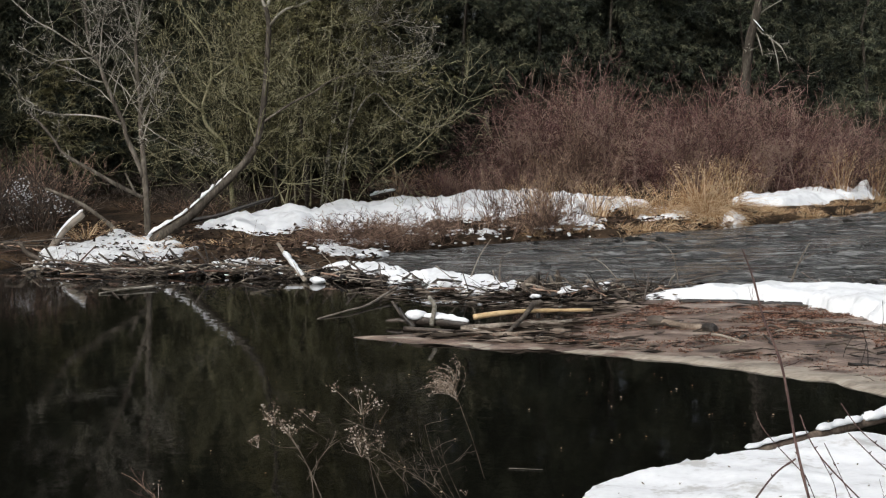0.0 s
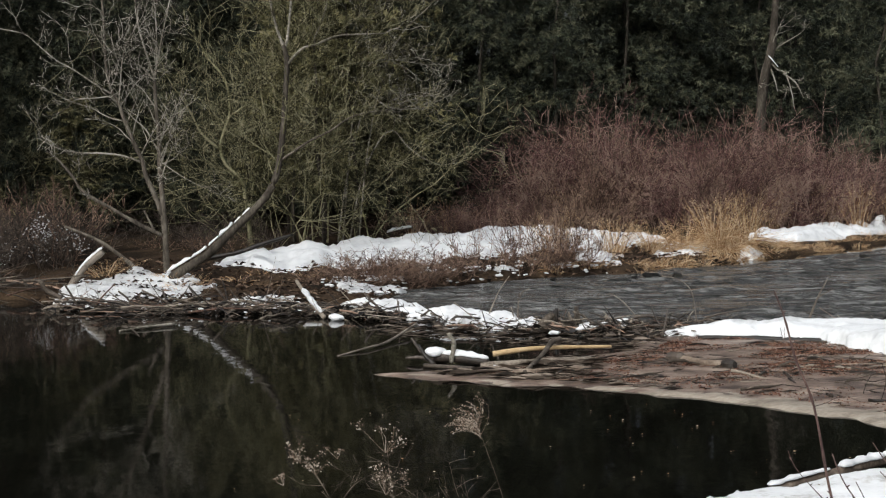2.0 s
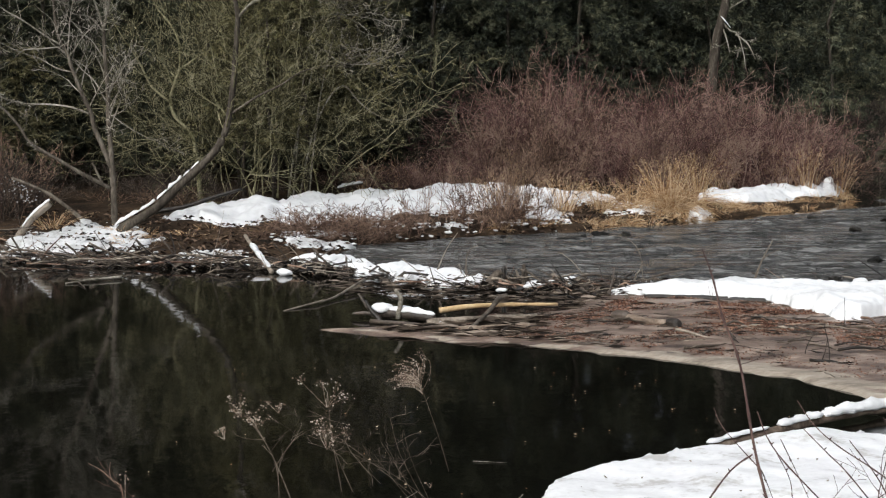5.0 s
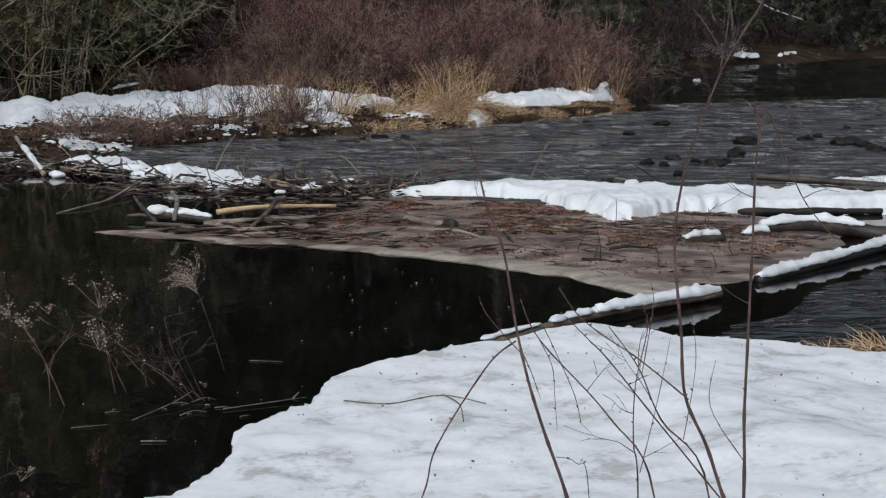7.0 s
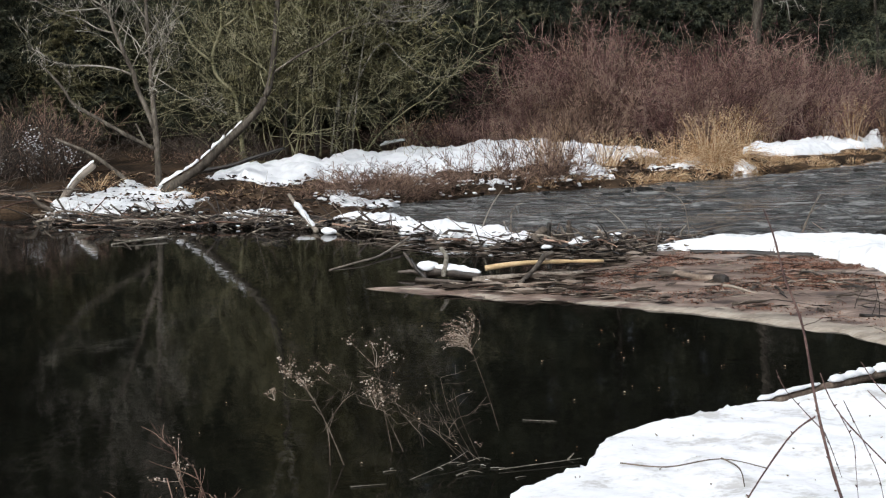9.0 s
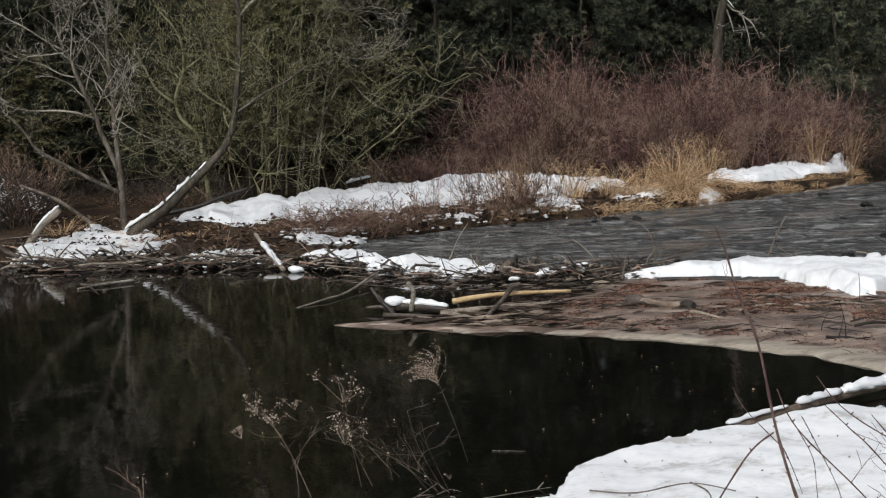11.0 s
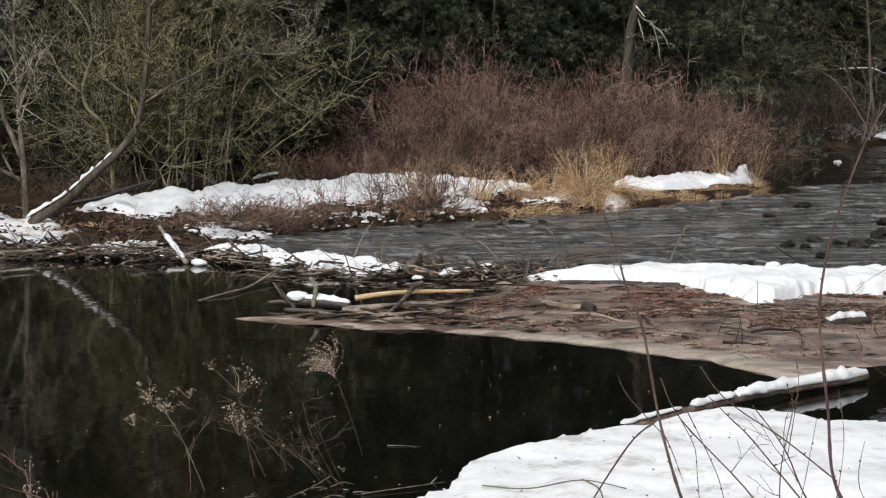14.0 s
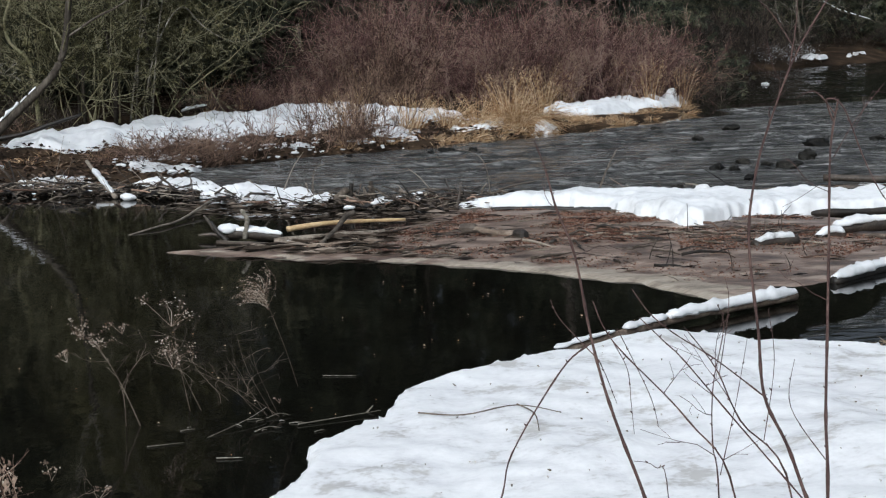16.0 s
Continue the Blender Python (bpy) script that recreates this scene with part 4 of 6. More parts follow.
# dry grass
def tussock_mesh(seed, blades, height, droop, base, w=0.0042, plume=False):
    r = random.Random(seed)
    sh = Shell()
    for _ in range(blades):
        a, s = r.uniform(0, 6.283), r.random()
        p = Vector((math.cos(a), math.sin(a), 0)) * base * math.sqrt(s) + Vector((0, 0, -0.05))
        lean = 0.16 if plume else 0.5
        d = Vector((math.cos(a) * lean * s + r.gauss(0, 0.3 * lean), math.sin(a) * lean * s + r.gauss(0, 0.3 * lean), 1)).normalized()
        ln = height * r.uniform(0.45, 1.1)
        pts, ww = [], w * r.uniform(0.7, 1.4)
        dr = droop * r.uniform(0.3, 1.7)
        b = a + r.gauss(0, 0.7)
        for i in range(6):
            pts.append(p.copy())
            d = (d + Vector((math.cos(b) * dr, math.sin(b) * dr, -0.9 * dr)) * r.uniform(0.4, 1.3)).normalized()
            p = p + d * ln / 5
        sh.tube(pts, [ww * k for k in (1, 0.9, 0.8, 0.65, 0.5, 0.35)], 3, cap=False)
        if plume and r.random() < 0.7:
            # feathery head
            for _ in range(7):
                q = pts[4].lerp(pts[5], r.uniform(-0.3, 1.0))
                u = r.uniform(0, 6.283)
                e = Vector((math.cos(u), math.sin(u), r.uniform(-0.6, 1.2))).normalized()
                f = r.uniform(0.03, 0.075)
                sh.tube([q, q + e * f * 0.6, q + e * f + Vector((0, 0, -0.4 * f))], [0.0016, 0.0032, 0.001], 3, cap=False)
    return sh.mesh("grass_tussock", M_GRASS)


def tussock(seed, blades, height, droop, base, label):
    return tagged(new("grass_tussock", tussock_mesh(seed, blades, height, droop, base, plume=height > 1)), label, "grass", "dry grass clumps", "stuff")


DROOPY = [tussock(130 + i, 230, 0.8, 0.62, 0.2, "drooping clump of dry golden grass on the bank") for i in range(2)]
TALL = [tussock(134 + i, 60, 1.1, 0.10, 0.17, "tall sparse clump of dry straw-coloured grass") for i in range(2)]
SHORT = [tussock(137 + i, 80, 0.26, 0.3, 0.22, "short mat of dry brown grass at the water") for i in range(2)]


def cloud(n, cx, cy, sx, sy, w0, w1):
    out = []
    for _ in range(60):
        x, y = cx + rng.gauss(0, sx), cy + rng.gauss(0, sy)
        if len(out) < n and on_land(x, y, 0.05):
            out.append((x, y, rng.uniform(0.75, 1.15), rng.uniform(w0, w1)))
    return out


def edge_tufts(n):
    """Spots just inside the far bank's edge."""
    line, out = FAR_LAND[13:19], []
    for i in range(n):
        u = 5 * i / n
        (x0, y0), (x1, y1) = line[int(u)], line[int(u) + 1]
        x, y = x0 + (u % 1) * (x1 - x0) - rng.uniform(0.0, 0.35), y0 + (u % 1) * (y1 - y0) + rng.uniform(0.05, 0.4)
        out.append((x, y, rng.uniform(0.7, 1.1), rng.uniform(0.5, 1.0)))
    return out


scatter(DROOPY, cloud(5, 4.2, 29.5, 0.25, 0.2, 0.7, 1.0) + cloud(7, 5.0, 30.0, 0.22, 0.2, 0.9, 1.35) + cloud(2, 5.9, 31.0, 0.3, 0.2, 0.4, 0.6), 10)
scatter(TALL, cloud(2, 2.95, 28.7, 0.12, 0.35, 0.6, 0.85) + cloud(3, 4.95, 29.9, 0.2, 0.2, 0.8, 1.05) + cloud(3, 3.9, 29.6, 0.4, 0.3, 0.45, 0.7) + cloud(4, 8.2, 34.6, 0.5, 0.4, 0.8, 1.1) + cloud(3, 1.2, 32.4, 1.0, 0.4, 0.6, 0.9)
        + cloud(3, 1.9, 28.4, 0.4, 0.6, 0.5, 0.7) + cloud(2, 6.4, 33.4, 0.6, 0.3, 0.6, 0.9) + cloud(1, -5.2, 25.8, 0.1, 0.1, 0.25, 0.3), 8)
scatter(SHORT, cloud(8, 3.4, 27.6, 0.5, 0.3, 0.6, 1.0) + cloud(3, 2.2, 27.2, 0.4, 0.4, 0.6, 1.0) + cloud(6, 7.0, 31.2, 0.8, 0.3, 0.5, 0.8) + cloud(10, -3.2, 24.6, 0.6, 0.6, 0.4, 0.7)
        + edge_tufts(26)
        + [(4.75, 10.55, 1.2, 0.7), (5.0, 10.6, 1.2, 0.8), (5.3, 10.5, 1.3, 0.6), (5.6, 10.7, 1.3, 0.6), (4.5, 10.65, 0.9, 0.4), (4.9, 10.35, 1.2, 0.5), (5.2, 10.75, 1.1, 0.5), (5.5, 10.35, 1.2, 0.6), (5.8, 10.5, 1.3, 0.6)], 10)

# snag behind the thicket
snag = thing("dead_tree", (6.95, 37.2, 0.3), "dead grey tree trunk with broken drooping branches", "tree")
snag_trunk = limbed(snag, "trunk", [(-0.1, 0, -0.2), (0.0, 0, 1.5), (0.05, 0, 2.4), (0.12, 0, 3.1), (0.24, 0, 3.6), (0.33, 0, 4.2), (0.4, 0, 6), (0.3, 0, 8.5)], 0.14, 0.06, 21, 5, 1.0, 1.5, M_BARK_DARK, above=0.62)
for k, pts in enumerate(([(0.2, 0, 3.55), (0.38, -0.1, 3.3), (0.55, -0.2, 3.2), (0.7, -0.2, 2.75), (0.74, -0.2, 2.45)], [(0.5, -0.2, 3.2), (0.78, -0.2, 3.0), (0.95, -0.25, 2.65)],
                         [(0.24, 0, 3.4), (0.34, -0.1, 3.05), (0.4, -0.1, 2.8)], [(0.26, 0, 3.7), (0.6, 0.1, 3.9), (0.95, 0.1, 4.1)])):
    limbed(snag, "limb", pts, 0.022, 0.008, 25 + k, 2, 0.35, 0.0, M_TWIG_PALE, sides=5)
snow_cap(snag_trunk, [(0.2, -0.05, 3.62), (0.3, -0.12, 3.48), (0.4, -0.15, 3.35)], 0.03, 0.03, 7)


# ---- logs and sticks ----
def log(name, label, pts, r0, r1, mat, seed=1, cap=None, group="", sides=10):
    base = Vector(pts[0])
    ob = thing(name, tuple(base), label, "log", group)
    r = random.Random(seed)
    line = [p - base for p in smooth_line(pts, 5)]
    n = len(line)
    sh = Shell()
    sh.tube(line, [(r0 + (r1 - r0) * i / (n - 1)) * (1 + 0.09 * r.gauss(0, 1)) for i in range(n)], sides)
    body = part("bark", sh, mat, ob)
    if cap:
        first, last, width, thick, *kind_of_snow = cap
        k0, k1 = int(first * (n - 1)), max(int(last * (n - 1)), int(first * (n - 1)) + 2)
        top = [line[i] + Vector((0, 0, 0.75 * (r0 + (r1 - r0) * i / (n - 1)))) for i in range(k0, min(k1, n - 1) + 1, 2)]
        snow_cap(ob, top, width, thick, seed, mat=kind_of_snow[0] if kind_of_snow else M_SNOW)
    return ob


log("fallen_log", "log lying in shallow water with snow along its top", [(1.9, 10.72, 0.03), (2.6, 11.33, 0.05), (3.1, 11.75, 0.06), (3.6, 12.1, 0.06), (4.36, 12.6, 0.05)], 0.028, 0.038, M_TAN_WOOD, 31, (0.52, 1.0, 0.056, 0.055))
near_log = [o for o in bpy.data.objects if o.get("label", "").startswith("log lying in shallow water")][0]
for k, pts in enumerate(([(0.2, 0.18, 0.045), (0.42, 0.37, 0.055), (0.7, 0.6, 0.06)], [(0.8, 0.68, 0.06), (1.0, 0.86, 0.065), (1.18, 1.0, 0.068)], [(1.22, 1.02, 0.07), (1.42, 1.17, 0.07), (1.62, 1.32, 0.07)])):
    snow_cap(near_log, pts, 0.036 + 0.007 * k, 0.020 + 0.009 * k, 70 + k)
log("fallen_log", "snow-covered log slanting across the shallows", [(4.95, 13.34, 0.01), (6.0, 14.24, 0.03), (7.0, 15.12, 0.05), (8.2, 16.1, 0.08)], 0.05, 0.06, M_WETWOOD, 32, (0.0, 1.0, 0.075, 0.06))
log("driftwood", "short log with a thick rounded snow cap in the pond", [(-0.22, 17.27, 0.05), (0.05, 17.12, 0.06), (0.36, 16.95, 0.04)], 0.06, 0.05, M_WETWOOD, 33, (0.25, 1.0, 0.05, 0.045))
log("driftwood", "pale curved branch stub standing in the pond", [(-0.02, 17.1, 0.02), (0.01, 17.08, 0.2), (0.0, 17.07, 0.26), (-0.05, 17.07, 0.33)], 0.028, 0.018, M_TWIG_PALE, 34)
for k, pts in enumerate(([(-0.22, 17.2, 0.02), (-0.34, 17.3, 0.12), (-0.44, 17.4, 0.24)], [(-0.2, 17.2, 0.02), (-0.34, 17.22, 0.06), (-0.5, 17.25, 0.05)], [(-0.2, 17.1, 0.0), (-0.3, 17.15, 0.1), (-0.36, 17.2, 0.2)])):
    log("root", "dark splayed root end sticking out of the pond", pts, 0.035, 0.012, M_WETWOOD, 35 + k, sides=6)
log("peeled_log", "yellow beaver-peeled log on the mud", [(0.42, 17.2, 0.09), (0.75, 17.3, 0.12), (1.1, 17.43, 0.12), (1.7, 17.6, 0.1)], 0.034, 0.017, M_PEELED, 38)
log("driftwood", "brown stick crossing the peeled log", [(0.7, 16.15, 0.05), (0.92, 16.9, 0.12), (1.05, 17.35, 0.19), (1.14, 17.5, 0.2)], 0.02, 0.032, M_WOOD, 39)
log("driftwood", "grey-brown waterlogged log at the mud's edge", [(0.28, 16.66, 0.04), (0.8, 16.75, 0.06), (1.42, 16.9, 0.07)], 0.045, 0.028, M_WOOD, 40)
log("driftwood", "brown waterlogged log at the mud's edge", [(0.45, 16.2, 0.03), (0.9, 16.22, 0.05), (1.36, 16.28, 0.05)], 0.03, 0.045, M_TAN_WOOD, 41)
log("driftwood", "thin wet branch along the silt", [(-0.3, 16.9, 0.02), (0.3, 16.45, 0.04), (0.9, 16.0, 0.03)], 0.025, 0.015, M_WETWOOD, 42)
short_log = log("driftwood", "short tan log with black chewed ends lying on the mud", [(2.28, 16.74, 0.09), (2.5, 16.5, 0.08), (2.72, 16.27, 0.08)], 0.042, 0.038, M_TAN_WOOD, 43)
for k, (c, q) in enumerate((((0.0, 0.0, 0.0), 0.075), ((0.46, -0.48, -0.01), 0.062))):
    sh, r = Shell(), random.Random(44 + k)
    sh.tube([Vector(c) + q * Vector((0.9 * u + r.gauss(0, 0.1), -0.9 * u, r.gauss(0, 0.15))) for u in (-1, -0.5, 0, 0.5, 1)], [q * (w + r.gauss(0, 0.1)) for w in (0.5, 0.95, 0.9, 0.85, 0.6)], 8)
    part("knot", sh, M_WETWOOD, short_log, "black chewed end", False)
log("branch", "pale bare branch lying in the pond", [(-1.26, 17.8, 0.0), (-0.95, 18.25, 0.03), (-0.75, 18.7, 0.03), (-0.44, 19.8, 0.1)], 0.008, 0.015, M_WOOD, 45, sides=6)
log("branch", "pale bare branch floating at the dam", [(-4.1, 20.15, 0.01), (-3.8, 20.4, 0.03), (-3.5, 20.65, 0.03)], 0.012, 0.02, M_TWIG_PALE, 46, sides=6)
log("branch", "thin pale branch tip dipping into the pond", [(-3.95, 20.2, 0.02), (-3.8, 19.8, 0.0), (-3.66, 19.3, -0.03)], 0.012, 0.007, M_WOOD, 47, sides=6)
log("fallen_log", "snow-covered branch sloping into the pond", [(-2.2, 23.3, 0.3), (-1.95, 22.3, 0.16), (-1.66, 21.2, 0.03)], 0.026, 0.03, M_WOOD, 48, (0.3, 1.0, 0.034, 0.028))
log("broken_stump", "broken grey log standing aslant with snow on top", [(-5.72, 24.6, 0.12), (-5.5, 24.6, 0.42), (-5.22, 24.6, 0.66)], 0.05, 0.058, M_WOOD, 49, (0.2, 1.0, 0.055, 0.04))
log("branch", "pale twisted branch at the pond edge", [(-6.2, 23.8, 0.3), (-5.97, 23.75, 0.3), (-5.85, 23.7, 0.17), (-5.6, 23.6, 0.06)], 0.03, 0.035, M_WOOD, 50, sides=7)
log("fallen_log", "dark fallen trunk behind the stump", [(-6.1, 26.0, 0.95), (-5.5, 26.0, 0.68), (-4.9, 26.0, 0.2)], 0.022, 0.035, M_BARK, 51)
log("fallen_limb", "dark fallen limb behind the leaning tree", [(-3.85, 26.0, 0.42), (-3.36, 26.0, 0.51), (-3.0, 26.0, 0.63), (-2.5, 26.0, 0.78)], 0.04, 0.025, M_WETWOOD, 62)
log("driftwood", "brown wedge of wood standing in the dam", [(1.0, 19.62, -0.05), (1.08, 19.66, 0.08), (1.2, 19.72, 0.2)], 0.07, 0.045, M_WOOD, 52)
log("driftwood", "dark upright stub in the dam", [(1.24, 19.7, -0.05), (1.25, 19.7, 0.28)], 0.03, 0.022, M_WETWOOD, 53)
log("driftwood", "pale forked root standing in the dam", [(1.52, 19.6, -0.02), (1.5, 19.62, 0.16), (1.48, 19.65, 0.3)], 0.06, 0.02, M_WOOD, 54)
log("driftwood", "pale forked root standing in the dam", [(1.52, 19.6, 0.08), (1.42, 19.6, 0.16), (1.39, 19.6, 0.24)], 0.03, 0.012, M_WOOD, 55)
log("fallen_log", "dark log lying on the dam under snow", [(7.2, 19.95, 0.14), (8.0, 19.4, 0.14), (9.2, 18.5, 0.12), (11, 17.5, 0.1)], 0.045, 0.055, M_WETWOOD, 56)
log("fallen_log", "dark log lying on the dam under snow", [(6.9, 19.3, 0.08), (8.0, 18.95, 0.1), (9.6, 18.6, 0.1)], 0.04, 0.045, M_WETWOOD, 57)
log("fallen_log", "long dark log lying under the snow drift on the dam", [(2.8, 18.70, 0.03), (3.44, 18.54, 0.035), (4.35, 18.17, 0.035), (5.17, 17.68, 0.03), (6.1, 17.5, 0.03), (7.8, 17.48, 0.03), (9.4, 17.4, 0.03)], 0.036, 0.045, M_WETWOOD, 61)
# added pale stump with snow, standing in for brightness seen through a gap
log("broken_stump", "pale stump added for the bright gap in the dark wood", [(1.15, 37.2, -0.1), (1.17, 37.2, 0.9), (1.2, 37.2, 1.95)], 0.07, 0.05, M_TWIG_PALE, 63, (0.8, 1.0, 0.07, 0.06))
log("fallen_log", "dark log on the mud with snow on top", [(5.85, 15.85, 0.08), (6.4, 15.9, 0.12), (6.95, 15.8, 0.06), (7.3, 15.6, 0.02)], 0.06, 0.09, M_WETWOOD, 58, (0.05, 0.75, 0.08, 0.07))
log("driftwood", "dark lump of wood on the mud capped with snow", [(4.82, 15.2, 0.04), (5.02, 15.25, 0.08), (5.28, 15.3, 0.07)], 0.055, 0.065, M_WETWOOD, 59, (0.1, 0.95, 0.06, 0.05, M_SNOW_DIRTY))
log("driftwood", "small snow-capped stub on the mud", [(5.6, 15.62, 0.03), (5.75, 15.68, 0.07), (5.9, 15.72, 0.05)], 0.045, 0.045, M_WETWOOD, 60, (0.0, 1.0, 0.06, 0.05))
for k, (pts, r) in enumerate((([(0.43, 20.2, 0.1), (0.57, 20.25, 0.42), (0.71, 20.3, 0.62)], 0.009), ([(4.1, 19.0, 0.1), (4.22, 19.0, 0.43), (4.34, 19.0, 0.66)], 0.014), ([(4.2, 19.0, 0.4), (4.28, 19.0, 0.48), (4.42, 19.0, 0.55)], 0.008),
                              ([(2.98, 20.0, 0.05), (2.92, 20.0, 0.42), (2.76, 20.0, 0.58), (2.55, 20.0, 0.62)], 0.008), ([(0.8, 20.1, 0.1), (0.83, 20.1, 0.4), (0.95, 20.1, 0.48)], 0.010), ([(2.3, 19.8, 0.05), (2.1, 19.8, 0.3), (1.95, 19.8, 0.42)], 0.009))):
    log("twig", "thin bare twig standing up from the dam", pts, r, r * 0.5, M_WOOD, 160 + k, sides=5)

for k, (x, y, z, r) in enumerate(((-1.5, 21.05, 0.02, 0.075), (-0.17, 17.22, 0.10, 0.085), (0.42, 16.55, 0.03, 0.035), (1.62, 19.55, 0.03, 0.1), (2.05, 19.6, 0.1, 0.07), (5.35, 18.95, 0.14, 0.08), (6.6, 18.9, 0.12, 0.07), (13.81, 43.19, 0.0, 0.08))):
    bm = bmesh.new()
    bmesh.ops.create_icosphere(bm, subdivisions=3, radius=r)
    for v in bm.verts:
        v.co *= 1 + 0.45 * noise.noise(v.co * 0.75 / r + Vector((k, 0, 0))) + 0.15 * noise.noise(v.co * 2.5 / r + Vector((0, k, 0)))
        v.co.z *= 0.65
        v.co.x *= 1.3
    me = bpy.data.meshes.new("snow_lump")
    bm.to_mesh(me)
    bm.free()
    me.materials.append(M_SNOW)
    me.shade_smooth()
    ob = tagged(new("snow_lump", me), "small rounded lump of snow on the dam", "snow", "snow lumps on the dam")
    ob.location = (x, y, z + 0.3 * r)


log("branch", "short branch thick with snow lying on the snow bank", [(-1.2, 31.0, 0.44), (-1.0, 31.0, 0.5), (-0.72, 31.0, 0.55)], 0.03, 0.02, M_WOOD, 64, (0.0, 1.0, 0.05, 0.04))


def snow_crumbs(label, n, seed, where, size):
    """Small uneven crumbs of snow caught on sticks and litter."""
    r = random.Random(seed)
    sh = Shell()
    for _ in range(n):
        x, y = where(r)
        q = r.uniform(*size)
        c = Vector((x, y, ground_top(x, y) + 0.03 + 0.06 * r.random()))
        e = Vector((q * r.uniform(0.8, 2.0), r.gauss(0, 0.3) * q, r.gauss(0, 0.15) * q))
        sh.tube([c - e, c - 0.5 * e, c + 0.1 * e, c + 0.6 * e, c + e], [0.2 * q, 0.6 * q, 0.55 * q * r.uniform(0.8, 1.3), 0.5 * q, 0.15 * q], 6)
    return tagged(new("snow_crumbs", sh.mesh("snow_crumbs", M_SNOW)), label, "snow", kind="stuff")


def beside_pond(r):
    t = r.random()
    return -5.3 + 3.9 * t, 22.75 - 0.75 * t + r.gauss(0, 0.22)


def on_edge(r):
    while True:
        x, y = r.uniform(-2.0, 2.6), r.uniform(23.4, 27.6)
        if 0.0 < depth_in(FAR_LAND, x, y) < 1.2:
            return x, y


snow_crumbs("white snow crumbs caught among the sticks by the pond", 130, 81, beside_pond, (0.01, 0.035))
snow_crumbs("white snow crumbs left under the low shrubs", 130, 82, on_edge, (0.012, 0.042))
snow_crumbs("white snow crumbs caught in the dam", 36, 83, lambda r: (r.uniform(1.1, 3.0), r.uniform(19.2, 19.8)), (0.015, 0.05))


# sticks of the dam
def stick_meshes(mat, seed, n=6):
    r = random.Random(seed)
    out = []
    for _ in range(n):
        sh = Shell()
        bend = Vector((0, r.gauss(0, 0.028), r.gauss(0, 0.028)))
        sh.tube([Vector((x - 0.5, 0, 0)) + bend * (1 - (2 * x - 1) ** 2) + Vector((0, r.gauss(0, 0.008), r.gauss(0, 0.008))) for x in (0, 0.2, 0.4, 0.6, 0.8, 1.0)],
                [0.016, 0.016, 0.014, 0.013, 0.010, 0.006], 5)
        out.append(sh.mesh("stick", mat))
    return out


STICKS = stick_meshes(M_WOOD, 1, 6) + stick_meshes(M_WETWOOD, 2, 8) + stick_meshes(M_TWIG_BROWN, 3, 2)


def stick_pile(label, line, count, spread, heap, seed, lengths=(0.3, 1.3), along=25.0, zmax=0.2, only=None, tilts=(10, 36)):
    dam = thing("stick_dam", (line[0][0], line[0][1], 0), label, "dam")
    r = random.Random(seed)
    lens = [math.dist(a, b) for a, b in zip(line, line[1:])]
    while count:
        s, i = r.uniform(0, sum(lens)), 0
        while s > lens[i]:
            s -= lens[i]
            i += 1
        (x0, y0), (x1, y1) = line[i], line[i + 1]
        t = s / lens[i]
        off = r.gauss(0, 0.45)
        w = math.atan2(y1 - y0, x1 - x0)
        x, y = x0 + t * (x1 - x0) - math.sin(w) * off * spread, y0 + t * (y1 - y0) + math.cos(w) * off * spread
        count -= 1
        if only and depth_in(only, x, y) < 0.25:
            continue
        ln = r.uniform(*lengths) * (1 if r.random() < 0.8 else 1.5)
        th = r.choice((0.15, 0.2, 0.27, 0.35, 0.45, 0.6, 0.95))
        z = heap * max(0, 1 - abs(off)) * r.random() + 0.02
        tilt = r.gauss(0, tilts[0]) if r.random() < 0.76 else r.gauss(0, tilts[1])
        ob = new("stick", r.choice(STICKS))
        ob.parent = dam
        ob.matrix_basis = pose(x - line[0][0], y - line[0][1], min(z, zmax) + ground_top(x, y), 0, tilt, math.degrees(w) + r.gauss(0, along)) @ Matrix.Diagonal((ln, th, th, 1))
    return dam


stick_pile("tangled low dam of wet grey-brown sticks", [(-1.5, 21.6), (-0.9, 21.3), (-0.1, 20.4), (0.9, 19.7), (1.7, 19.5), (2.7, 19.2)], 290, 0.42, 0.10, 1, (0.16, 0.85), 42)
stick_pile("low heap of long brown sticks edging the pond", [(-5.4, 22.9), (-4.4, 22.1), (-3.2, 22.2), (-2.2, 21.9), (-1.5, 21.7)], 290, 0.42, 0.14, 2, (0.2, 1.1), 26)
stick_pile("fine grey-tan twigs tangled on top of the dam", [(0.6, 20.0), (1.3, 19.6), (2.2, 19.4), (3.2, 19.3)], 170, 0.4, 0.16, 6, (0.12, 0.5), 75, 0.22)
stick_pile("wet sticks along the back of the snowy dam", [(2.2, 19.6), (3.2, 19.5), (4.4, 19.2), (5.6, 18.95), (7.0, 18.9), (9, 18.6)], 130, 0.3, 0.16, 3, (0.25, 0.9), 40)
stick_pile("scattered sticks lying over the mud", [(0.6, 16.4), (1.8, 16.3), (3.4, 16.2), (4.8, 15.2), (6.0, 15.6)], 290, 2.0, 0.01, 4, (0.12, 0.5), 40, 0.02, MUD, (3, 7))
stick_pile("tangle of dead branches on the far bank", [(-9, 24.9), (-7, 24.6), (-5.8, 24.2)], 110, 0.9, 0.35, 5, (0.5, 1.8), 50, 0.5)


